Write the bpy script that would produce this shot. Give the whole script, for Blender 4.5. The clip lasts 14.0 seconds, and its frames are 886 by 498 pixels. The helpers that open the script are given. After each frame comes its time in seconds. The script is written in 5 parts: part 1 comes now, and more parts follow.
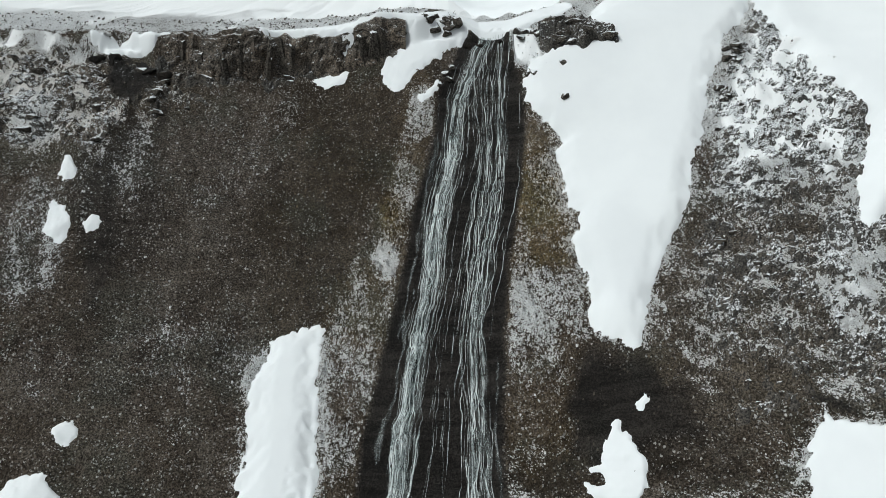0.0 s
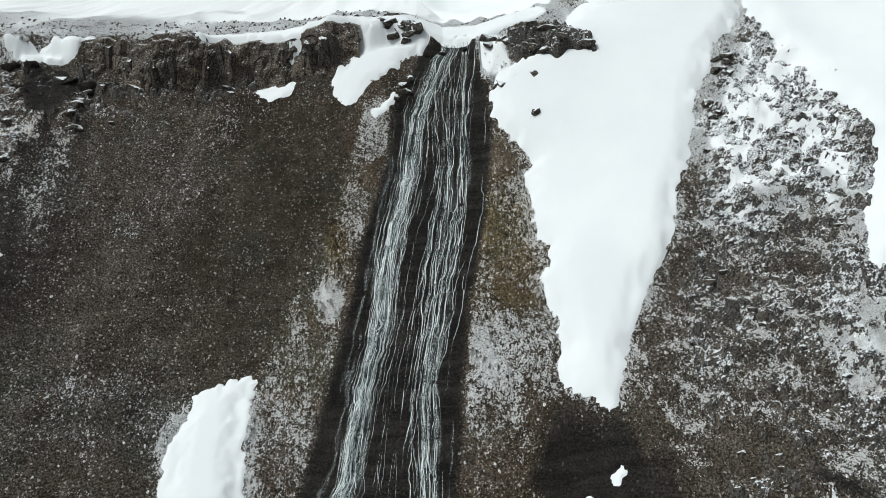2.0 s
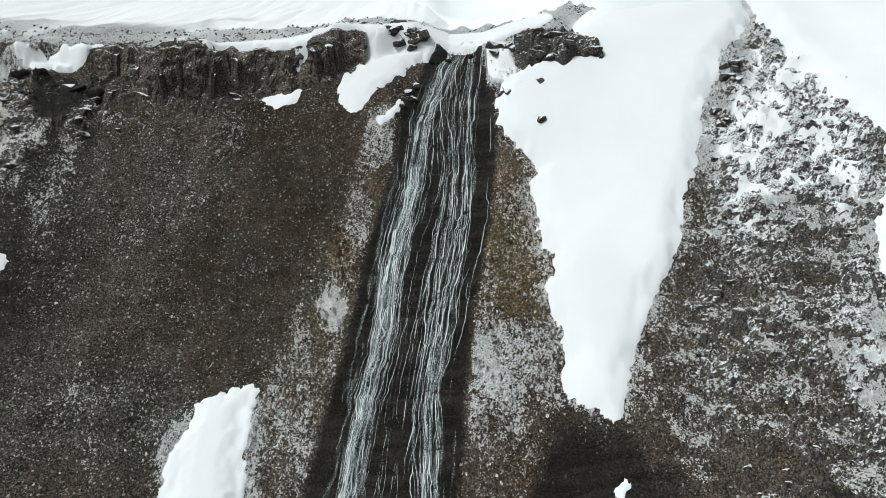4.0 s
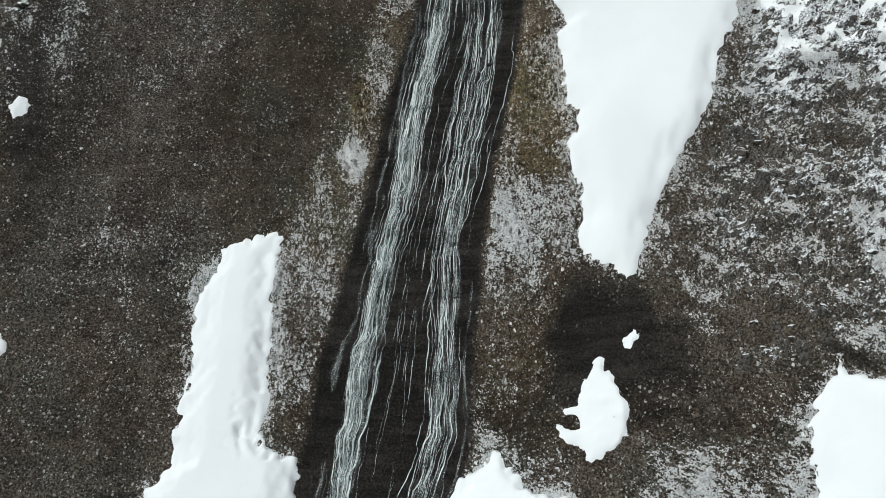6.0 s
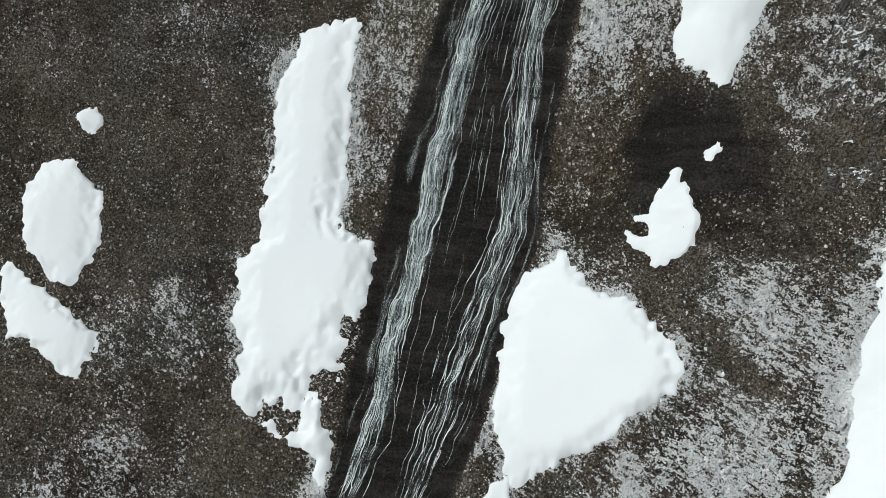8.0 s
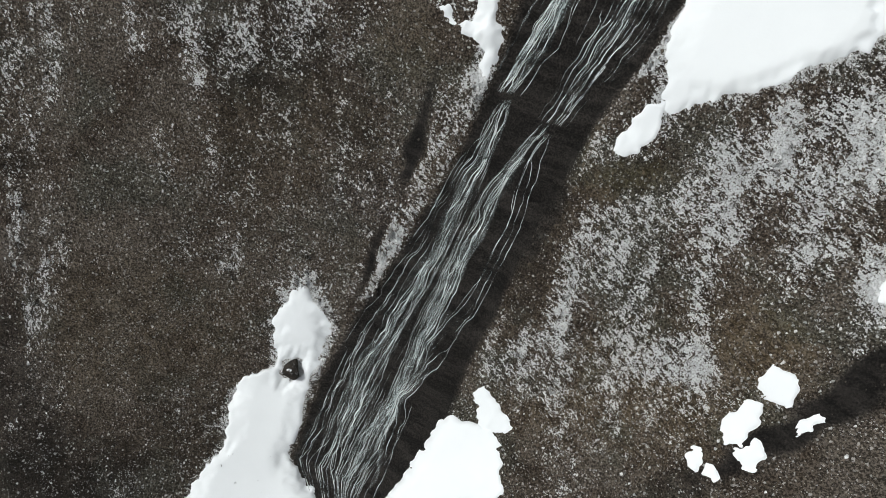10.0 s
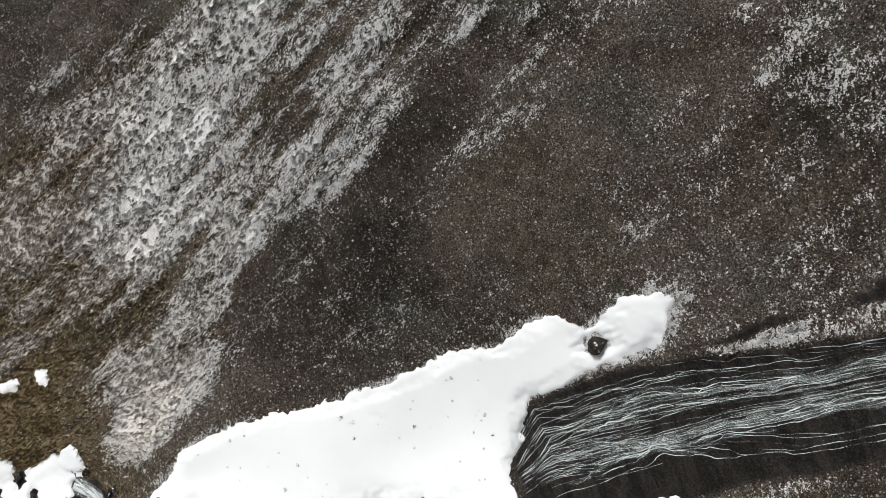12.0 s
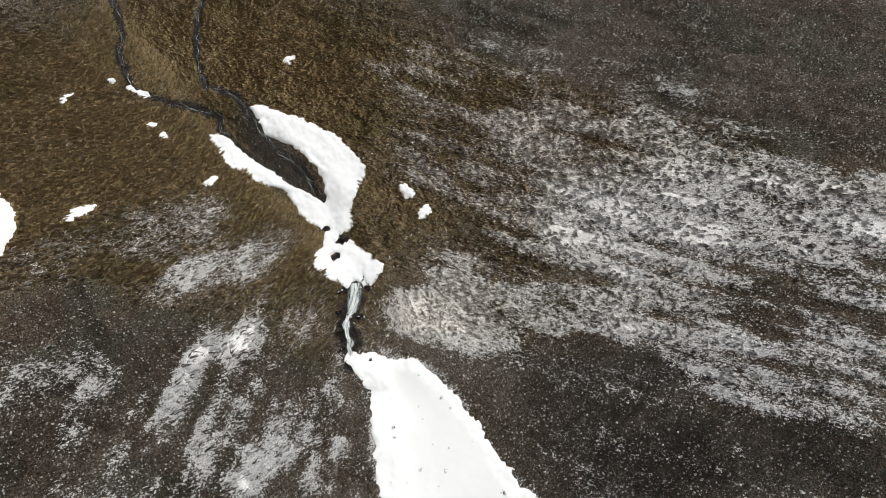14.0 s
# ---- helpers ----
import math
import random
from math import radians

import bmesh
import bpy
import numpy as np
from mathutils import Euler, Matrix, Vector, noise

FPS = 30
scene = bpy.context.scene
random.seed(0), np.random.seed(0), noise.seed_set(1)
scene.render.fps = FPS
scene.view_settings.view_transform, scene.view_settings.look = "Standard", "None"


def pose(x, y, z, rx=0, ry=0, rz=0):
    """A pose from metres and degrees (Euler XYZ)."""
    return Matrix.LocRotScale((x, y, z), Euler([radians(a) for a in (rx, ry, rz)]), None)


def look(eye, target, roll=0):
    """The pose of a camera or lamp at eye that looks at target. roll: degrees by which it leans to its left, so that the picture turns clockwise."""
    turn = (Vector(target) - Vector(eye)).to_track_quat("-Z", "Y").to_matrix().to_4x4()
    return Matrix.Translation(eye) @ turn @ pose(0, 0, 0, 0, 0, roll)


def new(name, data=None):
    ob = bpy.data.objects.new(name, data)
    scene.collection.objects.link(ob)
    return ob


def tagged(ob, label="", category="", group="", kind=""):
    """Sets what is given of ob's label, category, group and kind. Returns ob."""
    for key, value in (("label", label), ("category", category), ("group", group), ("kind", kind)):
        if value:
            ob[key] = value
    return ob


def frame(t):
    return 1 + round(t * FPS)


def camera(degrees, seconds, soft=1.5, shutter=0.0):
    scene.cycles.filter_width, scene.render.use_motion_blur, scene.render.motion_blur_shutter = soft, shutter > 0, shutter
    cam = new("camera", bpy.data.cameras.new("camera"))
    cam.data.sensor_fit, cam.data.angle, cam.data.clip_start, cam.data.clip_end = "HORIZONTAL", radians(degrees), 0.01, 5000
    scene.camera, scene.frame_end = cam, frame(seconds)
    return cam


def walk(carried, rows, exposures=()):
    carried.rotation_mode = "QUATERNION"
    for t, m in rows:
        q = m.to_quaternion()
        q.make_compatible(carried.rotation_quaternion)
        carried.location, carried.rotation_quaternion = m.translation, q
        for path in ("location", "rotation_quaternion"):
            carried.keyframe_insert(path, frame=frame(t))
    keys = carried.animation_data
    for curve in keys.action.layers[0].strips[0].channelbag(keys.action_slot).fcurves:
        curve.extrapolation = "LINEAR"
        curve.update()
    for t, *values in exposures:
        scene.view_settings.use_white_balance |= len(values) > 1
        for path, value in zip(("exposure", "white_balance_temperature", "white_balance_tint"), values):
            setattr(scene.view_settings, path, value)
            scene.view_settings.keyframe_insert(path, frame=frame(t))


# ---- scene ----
# ---- camera ----
# seconds, place in metres, then yaw, pitch and roll in degrees
PATH = [
    (0, -2.773, -8.612, -0.962, 0.695, -15.376, -0.701),
    (0.5, -1.773, -4.442, -0.073, 0.970, -15.635, -0.733),
    (1, -0.857, -1.516, -0.092, 0.508, -15.533, -0.659),
    (1.5, 0.000, 0.000, -0.000, 0.000, -15.411, -0.524),
    (2, 0.488, 0.493, -0.044, -0.281, -15.297, -0.392),
    (2.5, 0.839, 0.760, 0.087, 0.036, -15.232, -0.376),
    (3, 1.196, 0.912, 0.069, 0.380, -15.008, -0.328),
    (5.5, 1.269, 0.973, 0.136, 1.701, -14.784, -0.062),
    (6, 1.130, 0.579, -0.368, 2.487, -26.597, 0.393),
    (6.5, 1.577, 0.920, -0.007, 3.305, -39.066, 0.702),
    (7, 1.663, 0.970, 0.036, 3.572, -39.459, 0.629),
    (7.2, 1.297, 1.032, 0.291, 4.434, -39.696, 0.587),
    (9.3, -0.996, -4.666, -1.562, 16.059, -58.135, 0.434),
    (9.5, -1.262, -5.689, -1.835, 17.773, -61.083, 0.283),
    (10, -3.002, -7.903, -1.932, 23.304, -69.623, 0.178),
    (10.5, -5.204, -10.664, -2.069, 30.844, -70.038, 0.036),
    (11, -7.810, -13.706, -2.182, 43.084, -70.002, -0.249),
    (11.5, -11.396, -17.072, -2.126, 56.600, -70.911, 0.369),
    (12, -14.929, -20.704, -2.007, 71.193, -71.717, -0.526),
    (12.5, -16.372, -26.078, -2.305, 99.923, -70.867, -0.056),
    (13, -17.067, -30.561, -0.728, 136.449, -71.762, 0.383),
    (13.5, -17.264, -31.316, -0.693, 140.213, -71.143, -0.149),
    (14, -17.512, -31.562, -0.636, 138.605, -68.488, -0.041),
]


def view_pose(x, y, z, yaw, pitch, roll):
    """A pose from a place and the way that the camera looks; roll leans it clockwise."""
    yaw, pitch = radians(yaw), radians(pitch)
    ahead = Vector((-math.sin(yaw) * math.cos(pitch), math.cos(yaw) * math.cos(pitch), math.sin(pitch)))
    right = Vector((math.cos(yaw), math.sin(yaw), 0))
    up = right.cross(ahead)
    m = Matrix((right, up, -ahead)).transposed().to_4x4()
    return Matrix.Translation((x, y, z)) @ m @ pose(0, 0, 0, 0, 0, roll)


cam = camera(66.47, 14.0, soft=0.9)
walk(cam, [(t, view_pose(*p)) for t, *p in PATH], exposures=[(0, -0.2, 6250, 4), (3, -0.02, 6250, 4), (5.5, -0.05, 6250, 4), (7, -0.15, 6250, 4), (10, -0.06, 6400, 7), (12, 0.08, 6600, 10), (14, 0.06, 6700, 10)])

# ---- light: a bright overcast sky ----
SUN_HEIGHT, SUN_TURN = radians(57), radians(245)
world = bpy.data.worlds.new("overcast")
scene.world = world
world.use_nodes = True
wn = world.node_tree.nodes
sky = wn.new("ShaderNodeTexSky")
sky.sky_type, sky.sun_disc = "NISHITA", False
sky.sun_elevation, sky.sun_rotation = SUN_HEIGHT, SUN_TURN
sky.air_density, sky.dust_density, sky.ozone_density = 1.0, 4.0, 1.0
veil = wn.new("ShaderNodeHueSaturation")
veil.inputs["Saturation"].default_value = 0.22
world.node_tree.links.new(sky.outputs[0], veil.inputs["Color"])
world.node_tree.links.new(veil.outputs[0], wn["Background"].inputs["Color"])
wn["Background"].inputs["Strength"].default_value = 0.092
sun = new("sun", bpy.data.lights.new("sun", "SUN"))
sun.data.energy, sun.data.angle, sun.data.color = 2.1, radians(10), (1.0, 0.98, 0.95)
sun.matrix_world = look((math.sin(SUN_TURN) * math.cos(SUN_HEIGHT) * 300, math.cos(SUN_TURN) * math.cos(SUN_HEIGHT) * 300, math.sin(SUN_HEIGHT) * 300), (0, 0, 0))


# ---- materials ----
class Shade:
    """A small hand for building node materials."""

    def __init__(self, name):
        self.mat = bpy.data.materials.new(name)
        self.mat.use_nodes = True
        self.n, self.l = self.mat.node_tree.nodes, self.mat.node_tree.links
        self.bsdf = self.n["Principled BSDF"]

    def put(self, value, socket):
        if isinstance(value, (int, float)):
            socket.default_value = value
        elif isinstance(value, tuple):
            socket.default_value = (*value, 1) if len(value) == 3 and socket.type == "RGBA" else value
        else:
            self.l.new(value, socket)

    def coords(self, scale=(1, 1, 1), turn=(0, 0, 0)):
        m = self.n.new("ShaderNodeMapping")
        m.inputs["Scale"].default_value, m.inputs["Rotation"].default_value = scale, turn
        self.l.new(self.n.new("ShaderNodeNewGeometry").outputs["Position"], m.inputs["Vector"])
        return m.outputs[0]

    def lined(self, scale, turn):
        """Coordinates turned first and then stretched."""
        m = self.n.new("ShaderNodeMapping")
        m.inputs["Scale"].default_value = scale
        self.l.new(self.coords((1, 1, 1), (0, 0, turn)), m.inputs["Vector"])
        return m.outputs[0]

    def place(self):
        s = self.n.new("ShaderNodeSeparateXYZ")
        self.l.new(self.n.new("ShaderNodeNewGeometry").outputs["Position"], s.inputs[0])
        return s.outputs[0], s.outputs[1]

    def noise(self, scale, detail=4, rough=0.6, at=None, warp=0.0):
        x = self.n.new("ShaderNodeTexNoise")
        x.inputs["Scale"].default_value, x.inputs["Detail"].default_value = scale, detail
        x.inputs["Roughness"].default_value, x.inputs["Distortion"].default_value = rough, warp
        self.l.new(at or self.coords(), x.inputs["Vector"])
        return x.outputs["Fac"]

    def cells(self, scale, at=None, feature="F1"):
        x = self.n.new("ShaderNodeTexVoronoi")
        x.feature = feature
        x.inputs["Scale"].default_value = scale
        self.l.new(at or self.coords(), x.inputs["Vector"])
        return x.outputs["Distance"]

    def math(self, op, a, b=0.0, c=0.0):
        x = self.n.new("ShaderNodeMath")
        x.operation = op
        for v, s in zip((a, b, c), x.inputs):
            self.put(v, s)
        return x.outputs[0]

    def span(self, v, a, b, c=0.0, d=1.0):
        x = self.n.new("ShaderNodeMapRange")
        x.interpolation_type = "SMOOTHSTEP"
        for val, s in zip((v, a, b, c, d), x.inputs):
            self.put(val, s)
        return x.outputs[0]

    def mix(self, f, a, b):
        x = self.n.new("ShaderNodeMix")
        x.data_type = "RGBA"
        self.put(f, x.inputs[0])
        self.put(a, x.inputs[6])
        self.put(b, x.inputs[7])
        return x.outputs[2]

    def attribute(self, name):
        x = self.n.new("ShaderNodeAttribute")
        x.attribute_name = name
        s = self.n.new("ShaderNodeSeparateColor")
        self.l.new(x.outputs["Color"], s.inputs[0])
        return s.outputs[0], s.outputs[1], s.outputs[2], x.outputs["Alpha"]

    def upness(self):
        s = self.n.new("ShaderNodeSeparateXYZ")
        self.l.new(self.n.new("ShaderNodeNewGeometry").outputs["Normal"], s.inputs[0])
        return s.outputs[2]

    def relief(self, height, strength=0.6, distance=0.1):
        b = self.n.new("ShaderNodeBump")
        b.inputs["Strength"].default_value, b.inputs["Distance"].default_value = strength, distance
        self.put(height, b.inputs["Height"])
        self.l.new(b.outputs[0], self.bsdf.inputs["Normal"])

    def done(self, colour, rough=0.9, **more):
        self.put(colour, self.bsdf.inputs["Base Color"])
        self.put(rough, self.bsdf.inputs["Roughness"])
        for k, v in more.items():
            self.put(v, self.bsdf.inputs[k.replace("_", " ")])
        return self.mat


SNOW = (0.83, 0.86, 0.875)


def hillside_material(name, loose=False):
    """Scree, turf and wet rock under a broken dusting of snow. loose: for the stones and tufts that lie on it."""
    s = Shade(name)
    frost, tan, dark, rock = s.attribute("region")
    wide = s.noise(0.13, 4, 0.6)
    blot = s.noise(0.8, 5, 0.68)
    grain = s.noise(6.5, 3, 0.65)
    strata = s.noise(0.9, 5, 0.65, s.coords((0.08, 0.9, 1.0)), 0.5)
    field = s.noise(0.11, 5, 0.66, s.coords((1.0, 0.6, 0.6), (0, 0, -0.4)), 0.8)
    # the grass is combed along the slope, each bank its own way
    east, north = s.place()
    side = s.span(east, -32.0, -22.0)
    upper = s.span(north, -10.0, 6.0)
    wall = s.span(north, 34.0, 46.0)
    west_comb = s.noise(5.2, 3, 0.6, s.lined((0.30, 1.0, 0.7), 1.05), 0.6)
    bank_comb = s.noise(5.2, 3, 0.6, s.lined((0.32, 1.0, 0.7), 0.12), 0.6)
    east_comb = s.noise(4.0, 3, 0.6, s.lined((0.42, 1.0, 0.8), 0.5), 0.7)
    wall_comb = s.noise(4.2, 4, 0.62, s.coords((1.0, 0.7, 0.6)), 0.8)
    low_comb = s.math("ADD", s.math("MULTIPLY", s.math("SUBTRACT", 1.0, side), west_comb), s.math("MULTIPLY", side, bank_comb))
    high_comb = s.math("ADD", s.math("MULTIPLY", s.math("SUBTRACT", 1.0, wall), east_comb), s.math("MULTIPLY", wall, wall_comb))
    comb = s.math("ADD", s.math("MULTIPLY", low_comb, s.math("SUBTRACT", 1.0, upper)), s.math("MULTIPLY", upper, high_comb))
    # bare ground: dark brown earth, paler dry fans, green-grey where lichen holds
    tone = s.span(grain, 0.42, 0.60)
    earth = s.mix(tone, (0.027, 0.0212, 0.0175), (0.146, 0.117, 0.096))
    pale = s.mix(tone, (0.060, 0.053, 0.046), (0.270, 0.238, 0.206))
    moss = s.mix(tone, (0.036, 0.037, 0.031), (0.185, 0.187, 0.158))
    scree = s.mix(s.span(blot, 0.46, 0.60, 0.0, 0.55), earth, pale)
    scree = s.mix(s.span(field, 0.50, 0.60, 0.0, 0.7), scree, pale)
    scree = s.mix(s.span(wide, 0.50, 0.62, 0.0, 0.65), scree, moss)
    scree = s.mix(s.span(field, 0.36, 0.48, 0.75, 0.0), scree, s.mix(tone, (0.013, 0.0105, 0.009), (0.042, 0.033, 0.027)))
    scree = s.mix(s.span(strata, 0.56, 0.66, 0.0, 0.35), scree, pale)
    crevice = s.math("ABSOLUTE", s.math("SUBTRACT", s.noise(2.3, 4, 0.68, None, 0.5), 0.5))
    # creases between stones get their shade as a darker scree colour
    scree = s.mix(s.span(crevice, 0.0, 0.03, 0.45, 0.0), scree, (0.012, 0.0098, 0.0085))
    vein = s.math("ABSOLUTE", s.math("SUBTRACT", s.noise(0.55, 5, 0.66, None, 0.8), 0.5))
    scree = s.mix(s.math("MULTIPLY", s.span(vein, 0.0, 0.016, 0.8, 0.0), s.span(wide, 0.42, 0.56)), scree, (0.009, 0.0078, 0.007))
    nap = s.span(s.math("MULTIPLY_ADD", comb, 0.75, s.math("MULTIPLY", grain, 0.25)), 0.40, 0.60)
    straw = s.mix(s.span(blot, 0.40, 0.62), (0.20, 0.148, 0.062), (0.36, 0.270, 0.150))
    straw = s.mix(s.span(wide, 0.48, 0.62, 0.0, 0.75), straw, (0.145, 0.125, 0.046))
    turf = s.mix(nap, (0.062, 0.046, 0.023), straw)
    stone = s.mix(tone, (0.040, 0.036, 0.032), s.mix(s.span(strata, 0.4, 0.62), (0.140, 0.126, 0.110), (0.230, 0.200, 0.166)))
    shelf = s.span(s.math("MULTIPLY_ADD", strata, 0.7, s.math("MULTIPLY", grain, 0.3)), 0.40, 0.64)
    # near-black of wet rock, also put on hollows and ledge feet as shade
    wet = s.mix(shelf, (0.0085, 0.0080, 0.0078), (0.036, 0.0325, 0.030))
    colour = s.mix(s.math("MULTIPLY", tan, s.span(blot, 0.1, 0.48)), scree, turf)
    colour = s.mix(s.math("MULTIPLY", rock, 0.8), colour, stone)
    hoar = s.mix(nap, (0.060, 0.053, 0.046), s.mix(tan, (0.30, 0.295, 0.285), (0.40, 0.345, 0.275)))
    colour = s.mix(s.math("MULTIPLY", s.span(frost, 0.40, 0.66, 0.0, 0.5), s.math("SUBTRACT", 1.0, upper)), colour, hoar)
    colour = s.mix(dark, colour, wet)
    gloss = s.math("MULTIPLY_ADD", dark, -0.35, 0.97)
    shine = s.math("MULTIPLY_ADD", dark, 0.10, 0.04)
    icy = s.mix(s.span(s.noise(8.0, 2, 0.5), 0.36, 0.56), (0.52, 0.52, 0.515), (0.84, 0.86, 0.87))
    icy = s.mix(s.math("MULTIPLY", s.span(frost, 0.68, 0.88), upper), icy, (0.86, 0.88, 0.89))
    icy = s.mix(s.math("MULTIPLY", tan, 0.8), icy, s.mix(s.span(grain, 0.4, 0.6), (0.42, 0.36, 0.29), (0.62, 0.56, 0.49)))
    if loose:
        pick = s.n.new("ShaderNodeNewGeometry").outputs["Random Per Island"]
        own = s.mix(tan, (0.115, 0.100, 0.086), (0.40, 0.305, 0.17))
        colour = s.mix(s.math("MULTIPLY_ADD", pick, 0.5, 0.3), colour, own)
        white = s.math("SUBTRACT", s.math("MULTIPLY_ADD", pick, 0.62, s.math("MULTIPLY", s.noise(0.7, 4, 0.65), 0.5)), s.math("MULTIPLY_ADD", frost, -0.70, 0.97))
        cover = s.math("MULTIPLY", s.span(white, -0.05, 0.10), s.span(s.upness(), -0.6, 0.05))
        cover = s.math("MULTIPLY", cover, s.span(frost, 0.0, 0.06))
        return s.done(s.mix(cover, colour, icy), gloss, Specular_IOR_Level=shine)
    # the dusting lies in combed clumps
    clump = s.noise(1.1, 5, 0.66, s.coords((1, 0.7, 1)), 0.6)
    streak = s.noise(0.4, 4, 0.6, s.coords((1, 0.45, 0.45), (0, 0, 0.25)), 0.4)
    flake = s.noise(8.0, 2, 0.6, None, 0.3)
    v = s.math("MULTIPLY_ADD", clump, 0.24, s.math("MULTIPLY_ADD", flake, 0.27, s.math("MULTIPLY_ADD", comb, 0.39, s.math("MULTIPLY", streak, 0.10))))
    ledge = s.math("MULTIPLY", s.math("SUBTRACT", s.upness(), 0.70), s.math("MULTIPLY", rock, 0.30))
    edge = s.math("MULTIPLY_ADD", frost, -0.42, 0.738)
    cover = s.span(s.math("ADD", s.math("SUBTRACT", v, edge), ledge), -0.012, 0.016)
    cover = s.math("MULTIPLY", cover, s.span(frost, 0.0, 0.06))
    # single stones with a cap of frost, thick in some fields and few in others
    warp = s.n.new("ShaderNodeVectorMath")
    warp.operation = "MULTIPLY_ADD"
    bend = s.n.new("ShaderNodeTexNoise")
    bend.inputs["Scale"].default_value, bend.inputs["Detail"].default_value = 5.0, 2
    s.l.new(s.coords(), bend.inputs["Vector"])
    s.l.new(bend.outputs["Color"], warp.inputs[0])
    warp.inputs[1].default_value = (0.30, 0.30, 0.30)
    s.l.new(s.coords(), warp.inputs[2])
    specks = 0.0
    for size, share in ((3.0, 0.62), (5.2, 0.56)):
        cell = s.n.new("ShaderNodeTexVoronoi")
        cell.inputs["Scale"].default_value = size
        s.l.new(warp.outputs[0], cell.inputs["Vector"])
        dice = s.n.new("ShaderNodeSeparateColor")
        s.l.new(cell.outputs["Color"], dice.inputs[0])
        crowd = s.math("ADD", s.math("MULTIPLY_ADD", frost, 0.60, s.math("MULTIPLY", s.math("SUBTRACT", s.noise(0.45, 4, 0.65), 0.5), 2.0)), share - 0.34)
        there = s.math("MULTIPLY", s.math("GREATER_THAN", crowd, dice.outputs[0]), s.math("SUBTRACT", 1.0, s.math("MAXIMUM", s.span(dark, 0.35, 0.85), s.math("MULTIPLY", tan, 0.7))))
        reach = s.math("MULTIPLY_ADD", dice.outputs[1], 0.20, 0.16)
        one = s.math("MULTIPLY", s.span(s.math("SUBTRACT", cell.outputs["Distance"], reach), -0.03, 0.03, 1.0, 0.0), s.math("MULTIPLY", there, s.math("MULTIPLY_ADD", dice.outputs[2], 0.75, 0.25)))
        specks = s.math("MAXIMUM", specks, one)
    colour = s.mix(specks, colour, s.mix(s.span(wide, 0.43, 0.57), (0.60, 0.575, 0.545), (0.64, 0.65, 0.63)))
    colour = s.mix(cover, colour, icy)
    wool = s.math("MULTIPLY", comb, s.math("MULTIPLY_ADD", s.math("MAXIMUM", tan, s.span(frost, 0.35, 0.7)), 0.8, 0.2))
    h = s.math("MULTIPLY_ADD", s.math("MINIMUM", crevice, 0.16), s.math("MULTIPLY_ADD", tan, -4.0, 5.0), s.math("MULTIPLY_ADD", specks, 0.5, s.math("MULTIPLY_ADD", s.math("MULTIPLY", strata, dark), 1.6, s.math("MULTIPLY_ADD", wool, 1.7, s.math("MULTIPLY_ADD", cover, 0.10, s.math("MULTIPLY_ADD", grain, 0.7, s.math("MULTIPLY", blot, 1.0)))))))
    s.relief(s.math("MULTIPLY", h, s.span(frost, 0.72, 0.9, 1.0, 0.12)), 1.0, 0.2)
    return s.done(colour, gloss, Specular_IOR_Level=shine)


def snow_material():
    s = Shade("old_snow")
    wide = s.noise(0.11, 4, 0.55)
    soft = s.noise(0.7, 4, 0.6, s.coords((1.0, 0.3, 0.3)))
    dirt = s.noise(3.0, 5, 0.7)
    colour = s.mix(s.span(wide, 0.3, 0.7), (0.78, 0.81, 0.83), SNOW)
    colour = s.mix(s.span(dirt, 0.66, 0.80, 0.0, 0.35), colour, (0.55, 0.53, 0.49))
    s.relief(s.math("MULTIPLY_ADD", soft, 0.5, s.math("MULTIPLY", s.noise(5.0, 3), 0.25)), 0.18, 0.2)
    return s.done(colour, 0.75, Specular_IOR_Level=0.3, Subsurface_Weight=0.0)


def rock_material(name, snowy, low=(0.022, 0.020, 0.018), high=(0.165, 0.150, 0.130)):
    """Dark basalt; snowy: how readily snow lies on its upper faces."""
    s = Shade(name)
    grain = s.noise(6.0, 3, 0.6)
    wide = s.noise(0.5, 4, 0.6)
    own = s.n.new("ShaderNodeObjectInfo").outputs["Random"]
    isl = s.n.new("ShaderNodeNewGeometry").outputs["Random Per Island"]
    cracks = s.cells(1.6, s.coords((1.3, 1.3, 0.7)), "DISTANCE_TO_EDGE")
    colour = s.mix(s.span(grain, 0.36, 0.64), low, high)
    colour = s.mix(s.span(wide, 0.4, 0.7, 0.0, 0.6), colour, (0.085, 0.072, 0.058))
    colour = s.mix(s.math("MULTIPLY", s.math("ADD", own, isl), 0.12), colour, (0.03, 0.028, 0.027))
    colour = s.mix(s.span(cracks, 0.0, 0.05, 0.8, 0.0), colour, (0.012, 0.011, 0.011))
    lie = s.math("MULTIPLY_ADD", s.noise(2.4, 5, 0.7), 0.9, s.upness())
    cover = s.span(lie, 1.25 - snowy, 1.36 - snowy)
    colour = s.mix(cover, colour, (0.78, 0.81, 0.83))
    s.relief(s.math("MULTIPLY_ADD", grain, 0.6, s.math("MULTIPLY", s.span(cracks, 0.0, 0.08), 0.5)), 0.8, 0.15)
    return s.done(colour, 0.92, Specular_IOR_Level=0.1)


